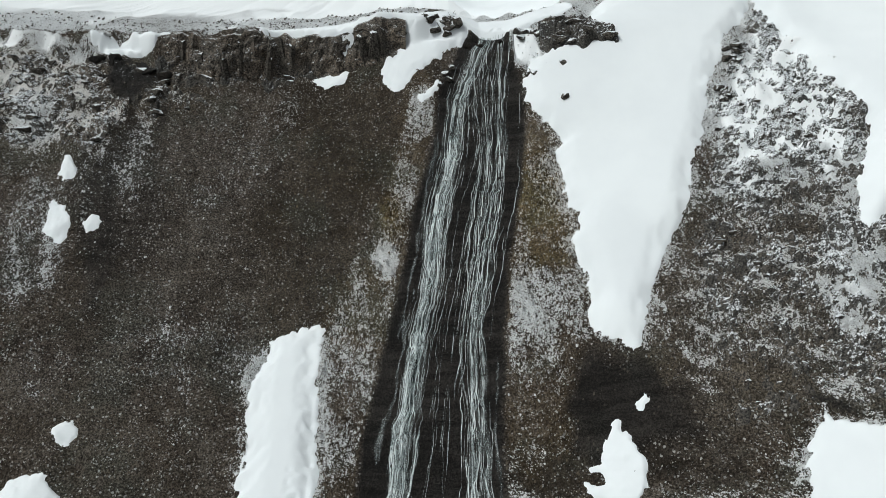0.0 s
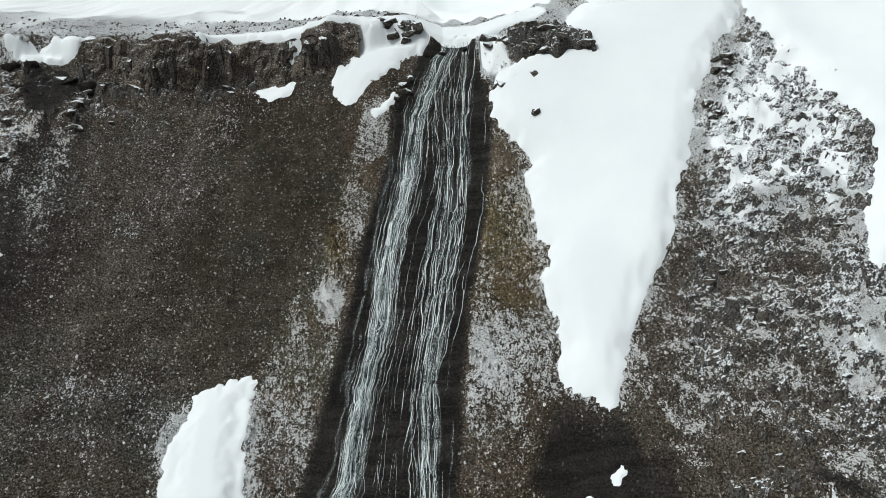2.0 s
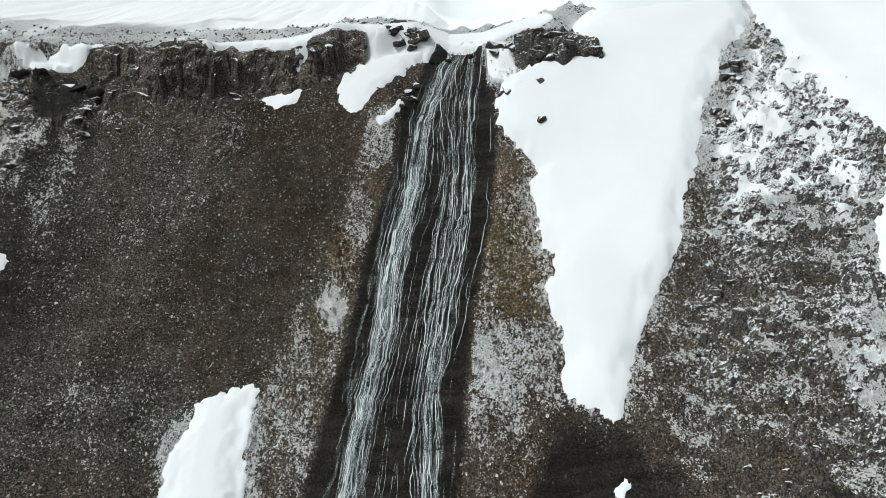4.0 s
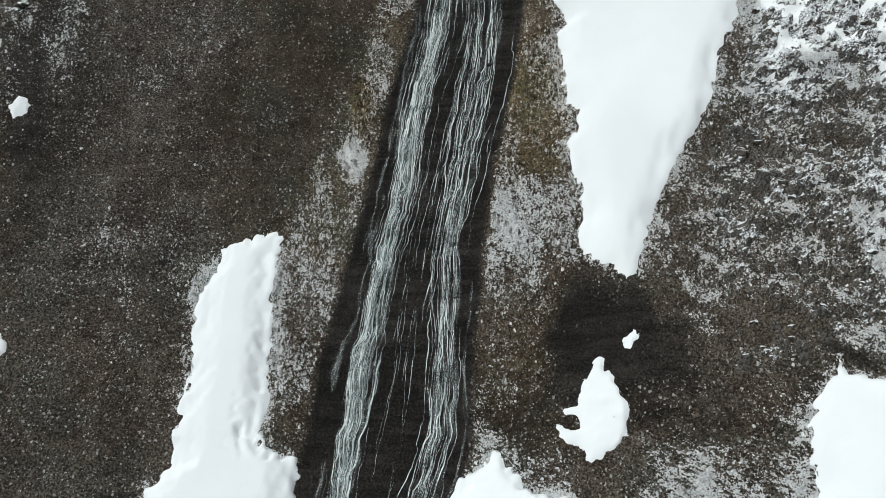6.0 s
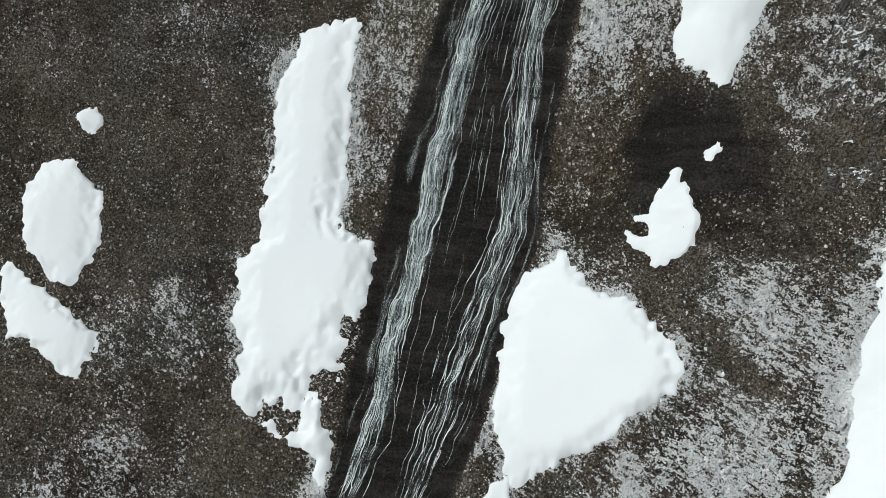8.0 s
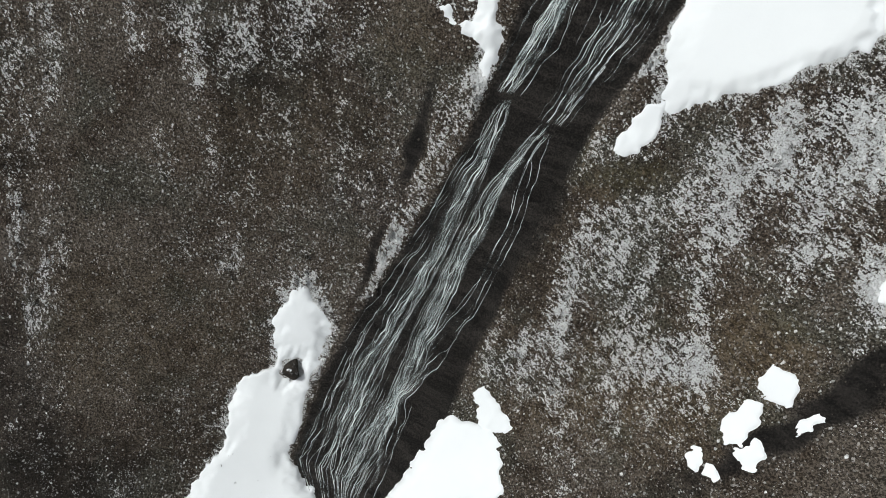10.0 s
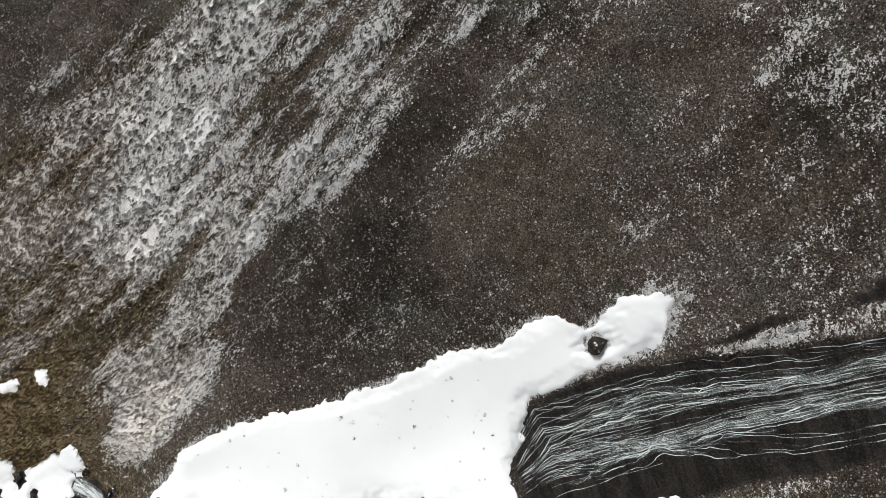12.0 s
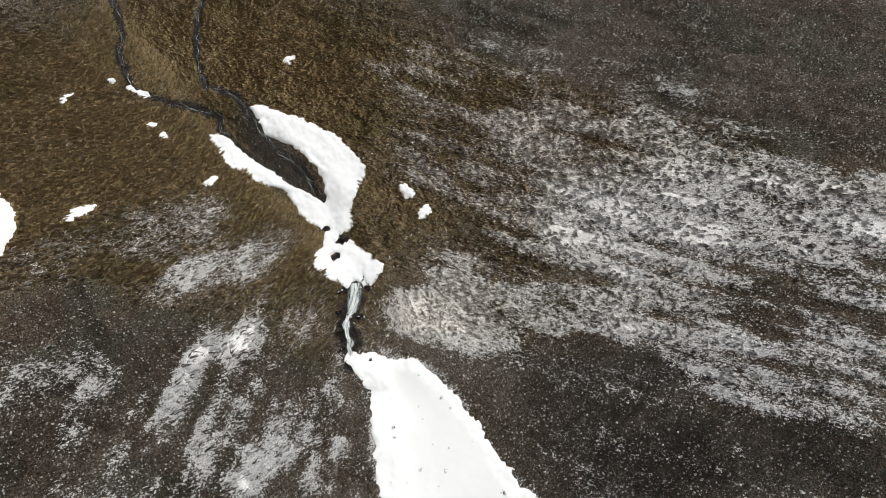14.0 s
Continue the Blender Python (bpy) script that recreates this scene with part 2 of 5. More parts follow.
def crag_material():
    """Broken ledges: snow on all that faces up, more where the dusting is heavy."""
    s = Shade("ledgy_crag")
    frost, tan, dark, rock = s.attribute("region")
    grain = s.noise(7.0, 3, 0.6)
    wide = s.noise(0.35, 4, 0.6)
    own = s.n.new("ShaderNodeNewGeometry").outputs["Random Per Island"]
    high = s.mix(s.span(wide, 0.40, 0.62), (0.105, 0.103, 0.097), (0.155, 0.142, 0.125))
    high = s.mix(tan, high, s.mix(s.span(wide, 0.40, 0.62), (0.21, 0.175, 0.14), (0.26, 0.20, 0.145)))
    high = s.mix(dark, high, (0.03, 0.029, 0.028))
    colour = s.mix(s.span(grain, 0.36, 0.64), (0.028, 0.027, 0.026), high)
    east, north = s.place()
    shelves = s.noise(2.0, 5, 0.70, s.coords((0.55, 1.0, 1.5)), 0.4)
    runs = s.noise(2.6, 4, 0.65, s.coords((1.2, 0.35, 0.35)), 0.5)
    low = s.span(north, 62.0, 52.0)
    lay = s.math("ADD", s.math("MULTIPLY", shelves, s.math("SUBTRACT", 1.0, s.math("MULTIPLY", low, 0.6))), s.math("MULTIPLY", runs, s.math("MULTIPLY", low, 0.6)))
    lie = s.math("ADD", s.math("MULTIPLY", s.upness(), 0.25), s.math("MULTIPLY_ADD", lay, 0.55, s.math("MULTIPLY", s.noise(6.5, 3, 0.6), 0.50)))
    need = s.math("MULTIPLY_ADD", frost, -0.22, 0.805)
    cover = s.span(s.math("SUBTRACT", lie, need), -0.035, 0.05)
    snow = s.mix(s.span(s.noise(9.0, 2, 0.5), 0.38, 0.60), (0.42, 0.43, 0.44), (0.80, 0.83, 0.85))
    colour = s.mix(cover, colour, snow)
    s.relief(s.math("MULTIPLY_ADD", grain, 0.6, s.math("MULTIPLY", cover, 0.15)), 0.8, 0.14)
    return s.done(colour, 0.93, Specular_IOR_Level=0.08)


def water_material(name, body, fine=7.0, gap=0.46):
    """White broken water in fine filaments along the flow; fine: filaments to the metre, gap: how much of it is bare."""
    s = Shade(name)
    across, along, own, edge = s.attribute("flow")
    flow = s.n.new("ShaderNodeCombineXYZ")
    s.l.new(s.math("MULTIPLY", across, fine), flow.inputs[0])
    s.l.new(s.math("MULTIPLY", along, 55.0), flow.inputs[1])
    s.l.new(s.math("MULTIPLY", own, 90.0), flow.inputs[2])
    run = s.noise(1.0, 4, 0.62, flow.outputs[0], 0.5)
    spray = s.noise(7.0, 4, 0.7)
    v = s.math("MULTIPLY_ADD", run, 0.62, s.math("MULTIPLY", spray, 0.38))
    colour = s.mix(s.span(v, gap - 0.02, gap + 0.16), (0.26, 0.32, 0.32), (0.70, 0.76, 0.76))
    soft = s.span(edge, 0.0, 0.75)
    see = s.math("MULTIPLY", s.math("MULTIPLY", soft, body), s.span(v, gap - 0.06, gap + 0.12))
    s.relief(s.math("ADD", run, spray), 0.4, 0.06)
    return s.done(colour, 0.35, Alpha=see)


HILL = hillside_material("hillside_ground")
LOOSE = hillside_material("loose_scree_and_turf", True)
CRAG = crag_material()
SNOW_MAT = snow_material()
BASALT = rock_material("bare_basalt", 0.16)
SNOWY_ROCK = rock_material("snow_dusted_basalt", 0.30)
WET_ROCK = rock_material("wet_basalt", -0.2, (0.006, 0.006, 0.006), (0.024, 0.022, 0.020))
WATER = water_material("falling_water", 0.85, 5.0, 0.42)
VEIL = water_material("veil_of_water", 0.55, 7.0, 0.53)
FILM = water_material("thin_water_film", 0.22, 6.0, 0.46)
THIN_WATER = water_material("thin_running_water", 0.6, 4.0, 0.43)

# ---- terrain form ----
STATIONS = (-70, -42, -20, -4, 14, 40)
SLOPE_ROWS = (
    (77, (2.6, 0.7, -1.8, 1.3, 2.9, 4.8)),
    (66, (-6.7, -9.5, -13.1, -10.8, -7.8, -2.7)),
    (54, (-16.9, -20.8, -25.2, -23.5, -19.2, -11.0)),
    (42, (-26.6, -30.8, -34.6, -33.9, -29.5, -19.4)),
    (30, (-34.7, -39.8, -43.1, -42.9, -38.7, -26.9)),
    (16, (-42.5, -48.8, -53.6, -53.0, -47.7, -34.0)),
    (2, (-49.2, -56.6, -64.9, -64.0, -55.4, -38.6)),
    (-12, (-55.2, -63.2, -72.5, -70.2, -59.1, -40.0)),
    (-26, (-60.8, -69.0, -74.9, -70.2, -58.6, -39.2)),
    (-50, (-68.7, -76.0, -73.2, -64.8, -53.4, -35.6)),
    (-80, (-72.9, -76.8, -75.8, -65.1, -51.4, -34.3)),
    (-115, (-76.1, -78.7, -79.0, -68.7, -55.4, -39.3)),
)


def spline(knots, vals, q):
    """Natural cubic curve through knots (rising), evaluated at q; straight beyond the ends. vals may hold columns."""
    knots, vals = np.asarray(knots, float), np.asarray(vals, float)
    n = len(knots)
    h = np.diff(knots)
    a = np.eye(n)
    b = np.zeros(vals.shape)
    for i in range(1, n - 1):
        a[i, i - 1:i + 2] = h[i - 1], 2 * (h[i - 1] + h[i]), h[i]
        b[i] = 6 * ((vals[i + 1] - vals[i]) / h[i] - (vals[i] - vals[i - 1]) / h[i - 1])
    m = np.linalg.solve(a, b)
    q = np.asarray(q, float)
    i = np.clip(np.searchsorted(knots, q) - 1, 0, n - 2)
    u = np.clip(q, knots[0], knots[-1])
    tail = (slice(None),) + (None,) * (vals.ndim - 1)
    hi = h[i][tail] if vals.ndim > 1 else h[i]
    l, r = (knots[i + 1] - u), (u - knots[i])
    if vals.ndim > 1:
        l, r = l[tail], r[tail]
    out = (m[i] * l ** 3 + m[i + 1] * r ** 3) / (6 * hi) + (vals[i] / hi - m[i] * hi / 6) * l + (vals[i + 1] / hi - m[i + 1] * hi / 6) * r
    return out


def smooth(a, b, v):
    u = np.clip((np.asarray(v, float) - a) / (b - a), 0, 1)
    return u * u * (3 - 2 * u)


def lattice(i, j, seed):
    k = (i.astype(np.int64) * 374761393 + j.astype(np.int64) * 668265263 + seed * 974634777) & 0x7FFFFFFF
    k = ((k ^ (k >> 13)) * 1274126177) & 0x7FFFFFFF
    return ((k ^ (k >> 16)) & 0xFFFF) / 32767.5 - 1


def rough(x, y, size, seed=0):
    """Smooth noise from -1 to 1 with features of that size."""
    x, y = np.asarray(x, float) / size, np.asarray(y, float) / size
    i, j = np.floor(x), np.floor(y)
    u, v = x - i, y - j
    u, v = u * u * (3 - 2 * u), v * v * (3 - 2 * v)
    return ((lattice(i, j, seed) * (1 - u) + lattice(i + 1, j, seed) * u) * (1 - v)
            + (lattice(i, j + 1, seed) * (1 - u) + lattice(i + 1, j + 1, seed) * u) * v)


def fbm(x, y, size, octaves=4, seed=0):
    out, amp = 0, 0.55
    for k in range(octaves):
        c, s = math.cos(0.7 * k + 0.4), math.sin(0.7 * k + 0.4)
        out = out + amp * rough(c * x - s * y, s * x + c * y, size / 2.03 ** k, seed + 17 * k)
        amp *= 0.52
    return out


def base_height(x, y):
    """The hillside without rim, channel and roughness."""
    x, y = np.asarray(x, float), np.asarray(y, float)
    shape = x.shape
    x, y = x.ravel(), y.ravel()
    rows = sorted(SLOPE_ROWS)
    along = spline([r[0] for r in rows], [r[1] for r in rows], y)
    h = np.zeros(len(x))
    n = len(STATIONS)
    st = np.asarray(STATIONS, float)
    # cubic blend between the stations
    u = np.clip(x, st[0], st[-1])
    i = np.clip(np.searchsorted(st, u) - 1, 0, n - 2)
    t = (u - st[i]) / (st[i + 1] - st[i])
    k = np.arange(len(x))
    p1, p2 = along[k, i], along[k, i + 1]
    d = st[i + 1] - st[i]
    im, ip = np.maximum(i - 1, 0), np.minimum(i + 2, n - 1)
    m1 = (p2 - along[k, im]) / (st[i + 1] - st[im]) * d
    m2 = (along[k, ip] - p1) / (st[ip] - st[i]) * d
    h = (2 * t ** 3 - 3 * t ** 2 + 1) * p1 + (t ** 3 - 2 * t ** 2 + t) * m1 + (3 * t ** 2 - 2 * t ** 3) * p2 + (t ** 3 - t ** 2) * m2
    out = np.maximum(np.abs(x - u) - 0, 0)
    h = h + np.where(x > u, 0.22, 0.1) * out
    return h.reshape(shape)

CHANNEL_Y = (-14, -10, -5, 0, 5, 10, 16, 22, 28, 34, 40, 46, 52, 58, 62, 66.5, 71.5, 76.5, 78)
CHANNEL_L = (-14.6, -18.5, -18.4, -17.7, -16.5, -14.6, -13, -12.4, -12, -11.5, -11, -10.5, -9.2, -7.3, -6.6, -4.6, -4, -1.2, 0.2)
CHANNEL_R = (-9, -7.6, -6.3, -5.4, -5.4, -5, -4.2, -2.9, -1, 0, 1.4, 1.6, 2.3, 3.6, 4.8, 5.4, 5.5, 4.7, 4.6)
STREAM = ((-17, -24), (-20, -36), (-21.5, -46), (-24, -54), (-27, -60), (-29, -67), (-27.5, -78), (-26, -88), (-22, -98), (-18, -112), (-14, -140))


def polyline_distance(x, y, points):
    d = np.full(np.shape(x), 1e9)
    for (ax, ay), (bx, by) in zip(points, points[1:]):
        t = np.clip(((x - ax) * (bx - ax) + (y - ay) * (by - ay)) / ((bx - ax) ** 2 + (by - ay) ** 2), 0, 1)
        d = np.minimum(d, np.hypot(x - ax - t * (bx - ax), y - ay - t * (by - ay)))
    return d


def rim_line(x):
    return 77.3 + 0.9 * rough(x, 0 * x, 7.0, 5) + 0.5 * rough(x, 0 * x, 2.3, 6)


def large_form(x, y):
    """Hillside with the cliff band at the rim and the high ground behind it."""
    x, y = np.asarray(x, float), np.asarray(y, float)
    h = base_height(x, np.clip(y, -115, 77))
    h = h - 0.1 * np.maximum(-115 - y, 0)
    band = np.interp(x, (-90, -70, -42, -30, -20, -10, -3, 1, 5, 9, 13, 17), (1, 1.5, 2.4, 4.0, 4.8, 4.2, 2.6, 0.6, 0.5, 1.4, 1.6, 0))
    rim = rim_line(x)
    over = np.maximum(y - 77, 0)
    left = band * smooth(rim, rim + 1.1, y) + 0.13 * np.maximum(y - 78.5, 0) + 0.05 * np.maximum(y - 120, 0)
    right = 0.72 * np.minimum(over, 9) + 0.3 * np.clip(over - 9, 0, 30) + 0.15 * np.maximum(over - 39, 0)
    k = smooth(9, 19, x)
    return h + np.where(y > 76, left * (1 - k) + right * k, 0)
# ---- end terrain form ----

# ---- snow that has stayed: the turn of its own axes, then its two edges as (along, across) ----
SNOW_EDGES = {}


def snow_edge(name, turn, left, right):
    SNOW_EDGES[name] = (turn, left, right)


snow_edge("left_strip", 3,
          ((24.0, -11.6), (25.3, -12.1), (26.1, -14.0), (27.0, -16.7), (28.3, -18.9), (29.8, -19.1), (31.5, -19.2), (31.6, -19.2), (33.2, -19.9), (33.3, -20.0), (34.9, -19.7), (36.3, -20.2), (37.6, -20.0), (38.9, -18.5), (40.6, -18.7), (42.3, -18.9), (44.2, -18.5), (46.2, -18.7), (48.1, -18.9), (50.1, -18.8), (52.1, -17.9), (53.3, -17.8), (54.1, -14.1)),
          ((24.1, -11.0), (25.5, -10.8), (26.6, -10.9), (27.7, -12.5), (29.6, -11.3), (31.1, -10.8), (31.7, -10.7), (33.1, -10.1), (33.4, -10.4), (34.9, -9.9), (35.1, -9.8), (36.5, -9.8), (37.8, -9.5), (39.0, -9.5), (40.7, -12.5), (42.4, -12.3), (44.3, -12.6), (46.3, -12.7), (48.2, -12.9), (50.2, -12.9), (52.1, -12.9), (53.3, -12.8), (54.0, -12.6)))
snow_edge("fall_side", 3,
          ((24.0, 2.7), (24.9, 2.1), (26.1, 1.7), (27.6, 1.4), (29.0, 1.2), (30.2, 1.4), (30.5, 1.4), (31.5, 1.4), (32.2, 1.5), (32.8, 1.5), (33.9, 1.2), (34.1, 1.7), (35.4, 2.0), (36.4, 2.5), (37.3, 3.4), (37.8, 5.0)),
          ((24.0, 3.4), (25.2, 5.6), (26.6, 9.4), (28.0, 11.2), (28.8, 13.4), (29.4, 13.6), (29.9, 14.2), (30.7, 13.8), (31.3, 13.5), (32.3, 12.9), (32.8, 12.2), (33.9, 11.1), (34.3, 10.7), (35.8, 7.4), (36.8, 6.9), (37.6, 6.2)))
snow_edge("holed", 3,
          ((36.9, 11.6), (37.6, 10.6), (38.4, 10.0), (39.1, 10.1), (39.6, 11.4), (40.4, 11.7), (41.2, 12.5)),
          ((36.6, 13.4), (36.9, 14.6), (37.5, 14.7), (38.2, 14.6), (39.0, 14.4), (39.9, 14.3), (41.0, 13.4)))
snow_edge("far_right", 3,
          ((14.5, 19.9), (15.6, 19.7), (17.3, 20.2), (20.0, 21.0), (24.0, 23.4), (26.2, 23.7), (29.0, 24.3), (31.8, 25.3), (34.8, 25.8), (36.5, 26.9), (37.1, 27.8)),
          ((14.7, 21.6), (15.8, 23.2), (17.5, 24.5), (20.0, 25.0), (22.3, 31.1), (24.3, 31.8), (26.8, 32.9), (29.6, 33.5), (32.7, 33.1), (35.0, 31.8), (36.8, 28.7)))
snow_edge("couloir", 3,
          ((46.4, 15.6), (47.2, 14.8), (48.4, 12.9), (49.5, 12.7), (50.5, 13.3), (52.0, 13.2), (53.2, 13.1), (54.5, 12.4), (55.8, 11.9), (56.5, 13.2), (57.5, 13.3), (59.0, 12.4), (60.3, 12.4), (62.6, 12.1), (64.2, 12.0), (65.1, 13.0), (66.8, 12.1), (68.6, 10.1), (70.2, 9.5), (71.8, 9.4), (73.7, 11.0), (74.8, 15.3), (76.6, 18.0), (80.6, 19.5)),
          ((46.3, 16.0), (46.7, 16.6), (47.3, 16.9), (48.2, 17.4), (49.2, 17.9), (50.4, 18.8), (51.4, 19.4), (52.4, 20.1), (53.4, 20.8), (54.2, 21.5), (54.9, 22.6), (55.9, 23.6), (57.1, 24.0), (59.2, 24.9), (60.7, 26.0), (61.7, 26.8), (63.1, 27.4), (64.6, 28.2), (66.2, 28.9), (67.8, 29.7), (69.9, 31.7), (71.8, 32.4), (74.2, 35.3), (76.4, 37.6)))
snow_edge("shoulder", 3,
          ((73.3, -5.6), (74.3, -6.6), (75.4, -6.9), (76.3, -6.0), (77.5, -5.0), (77.8, -3.5), (78.0, -2.5)),
          ((73.1, -4.6), (73.7, -3.6), (74.4, -2.4), (75.3, -0.3), (76.2, 1.5), (77.4, 3.4), (78.2, 3.6)))
snow_edge("shoulder_low", 3,
          ((71.2, -2.5), (71.9, -2.4), (72.6, -1.0)),
          ((71.1, -2.0), (71.6, -0.9), (72.4, -0.2)))
snow_edge("upper_a", 3,
          ((65.6, -41.5), (66.3, -41.7), (67.3, -41.6)),
          ((65.7, -40.1), (66.4, -40.0), (67.4, -40.8)))
snow_edge("upper_b", 3,
          ((59.6, -40.1), (60.5, -41.4), (61.5, -41.2), (63.0, -41.5)),
          ((59.6, -39.3), (60.7, -38.8), (61.6, -39.2), (63.0, -40.8)))
snow_edge("upper_c", 3,
          ((60.6, -37.1), (61.1, -37.5), (61.6, -37.0)),
          ((60.7, -36.3), (61.2, -35.7), (61.7, -36.0)))
snow_edge("mid_a", 3,
          ((44.0, -34.0), (44.2, -34.4), (44.9, -34.5), (45.5, -33.8)),
          ((44.2, -33.1), (44.5, -32.7), (45.1, -32.8), (45.6, -33.4)))
snow_edge("mid_b", 3,
          ((34.2, -35.2), (35.1, -36.3), (36.4, -37.4), (38.4, -37.9), (39.9, -37.8), (40.8, -37.2)),
          ((34.5, -32.5), (35.5, -31.8), (37.0, -31.6), (39.1, -31.9), (40.5, -32.1), (41.2, -33.8)))
snow_edge("mid_c", 3,
          ((28.4, -32.5), (29.0, -34.1), (29.8, -35.1), (29.9, -37.2), (31.1, -37.6), (32.5, -38.3), (34.1, -38.8)),
          ((28.7, -31.0), (29.9, -30.2), (30.9, -30.2), (31.3, -30.8), (32.2, -32.9), (33.2, -35.2), (34.3, -37.7)))
snow_edge("dot_a", 3,
          ((42.4, 15.1), (42.6, 15.1), (42.8, 15.3)),
          ((42.2, 15.7), (42.4, 16.2), (42.7, 15.8)))
snow_edge("dot_b", 3,
          ((43.3, 18.2), (43.5, 18.2)),
          ((43.2, 18.5), (43.4, 18.6)))
snow_edge("toe", 3,
          ((20.7, 0.4), (21.2, 0.3), (21.9, 0.4), (23.1, 0.9), (24.3, 1.9)),
          ((20.8, 0.9), (21.3, 1.9), (22.2, 2.7), (23.3, 2.6), (24.3, 2.7)))
snow_edge("gully_a", 3,
          ((6.5, 16.8), (6.7, 16.0), (7.4, 15.5), (8.2, 15.4), (8.9, 15.8)),
          ((6.6, 17.2), (7.1, 17.5), (7.9, 17.6), (8.7, 17.4), (9.0, 16.4)))
snow_edge("gully_b", 3,
          ((3.5, 14.7), (4.4, 14.2), (5.2, 14.2), (6.1, 14.9)),
          ((3.8, 15.7), (4.9, 16.1), (5.7, 16.0), (6.3, 15.7)))
snow_edge("gully_c", 3,
          ((2.3, 16.1), (2.9, 15.4), (3.7, 16.2)),
          ((2.6, 16.9), (3.4, 17.0), (3.9, 16.9)))
snow_edge("gully_d", 3,
          ((0.6, 14.6), (0.8, 14.1), (1.4, 14.3)),
          ((0.8, 15.1), (1.1, 15.0), (1.5, 14.7)))
snow_edge("gully_e", 3,
          ((1.0, 13.5), (1.2, 13.0), (1.8, 12.9)),
          ((1.1, 13.9), (1.6, 14.1), (2.1, 13.8)))
snow_edge("gully_f", 3,
          ((5.3, 18.2), (5.7, 18.2), (6.3, 18.9)),
          ((5.4, 18.7), (6.0, 19.4), (6.4, 19.3)))
snow_edge("base_field", 139,
          ((33.2, -12.6), (34.8, -13.1), (37.1, -13.7), (39.2, -14), (41.5, -14.2), (43.7, -14.6), (46.1, -15), (47.9, -15.2), (49.1, -15.9), (50, -17.1), (50.9, -17.9), (51.5, -18.1)),
          ((33.5, 4.3), (35.1, 2.9), (37, 1.5), (39.2, -0.4), (41.5, -2.1), (43.8, -3.5), (46.2, -5.2), (48.1, -6.7), (49.3, -8), (50.2, -8.9), (51.2, -10.5), (51.7, -13.2)))
snow_edge("stream_knot", 139,
          ((60.8, -19.4), (61.6, -21.1), (62.6, -22.4), (63.8, -22.7), (65, -22.4), (66.2, -21.7), (67.4, -21.9), (68.6, -21.9)),
          ((61, -15.3), (61.8, -14.8), (63, -14.6), (64.1, -15.5), (65.2, -16.7), (66.4, -18.1), (67.5, -19.6), (68.7, -18.6)))
snow_edge("stream_right", 139,
          ((68.1, -21.8), (69.9, -22.1), (71.5, -22.1), (73.1, -21.8), (74.4, -22.3), (75.6, -22.9), (76.9, -23.4), (78.1, -24.5), (79.5, -25.7), (80.8, -28), (82.1, -30.4), (83.5, -31.1), (84.8, -31.8), (86.2, -33.1)),
          ((68.2, -18.6), (69.9, -18.5), (71.6, -18.6), (73.2, -18), (74.4, -17.5), (75.6, -17.3), (76.9, -17.2), (78.1, -18.2), (79.3, -19.1), (80.6, -20.3), (81.9, -21.5), (83.2, -23.8), (84.6, -26.9), (86.1, -30.4)))
snow_edge("stream_left", 139,
          ((68.6, -22.7), (69.4, -24.1), (70.6, -25.1), (71.8, -25.7), (73.1, -26.9), (74.3, -27.4), (75.2, -30.7), (76.5, -32.6), (77.8, -35), (79.1, -36), (80.5, -37), (81.9, -38), (83, -38.9)),
          ((68.7, -20), (69.5, -20), (70.7, -20.8), (71.9, -21.7), (73.1, -23.8), (74.4, -25.4), (75.2, -27.2), (76.5, -28.4), (77.8, -30.7), (79.1, -32.3), (80.5, -33.9), (81.8, -35.2), (83, -36.9)))
snow_edge("bit_a", 139,
          ((73.7, -37.3), (74.4, -37.3), (75.1, -36.6)),
          ((73.8, -36.3), (74.5, -35.7), (75.2, -35.6)))
snow_edge("bit_b", 139,
          ((65.0, -47.9), (66.1, -47.9), (67.6, -47.0)),
          ((65.3, -47.0), (66.7, -46.2), (67.9, -46.2)))
snow_edge("bit_c", 139,
          ((83.0, -46.3), (83.3, -46.6), (84.1, -46.4)),
          ((83.1, -45.6), (83.5, -45.2), (84.2, -45.6)))
snow_edge("bit_d", 139,
          ((81.8, -44.1), (82.1, -44.4), (82.6, -44.3)),
          ((81.8, -43.5), (82.2, -43.3), (82.7, -43.6)))
snow_edge("bit_e", 139,
          ((85.0, -56.5), (86.0, -56.5), (87.1, -56.1)),
          ((85.3, -56.0), (86.4, -55.7), (87.3, -55.6)))
snow_edge("bit_f", 139,
          ((93.0, -28.5), (93.4, -29.0), (93.9, -28.7)),
          ((93.0, -27.9), (93.3, -27.6), (93.9, -27.5)))
snow_edge("bit_g", 139,
          ((72.7, -12.0), (73.6, -12.7), (74.4, -12.7)),
          ((72.8, -11.0), (73.6, -11.0), (74.4, -11.6)))
snow_edge("bit_h", 139,
          ((70.0, -10.5), (70.6, -10.5), (71.3, -9.8)),
          ((70.0, -9.2), (70.6, -8.5), (71.3, -8.7)))
snow_edge("bit_i", 139,
          ((89.6, -49.0), (90.2, -50.5), (91.1, -51.0)),
          ((89.7, -47.9), (90.4, -48.2), (91.2, -50.3)))
snow_edge("bit_j", 139,
          ((57.7, -52.0), (59.4, -53.5), (61.3, -54.8), (63.5, -55.9), (66.4, -56.4)),
          ((58.1, -50.7), (60.3, -50.6), (62.7, -50.8), (64.9, -51.9), (67.3, -54.2)))
snow_edge("bit_k", 139,
          ((91.4, -53.4), (91.8, -53.7)),
          ((91.6, -52.7), (92.0, -52.9)))
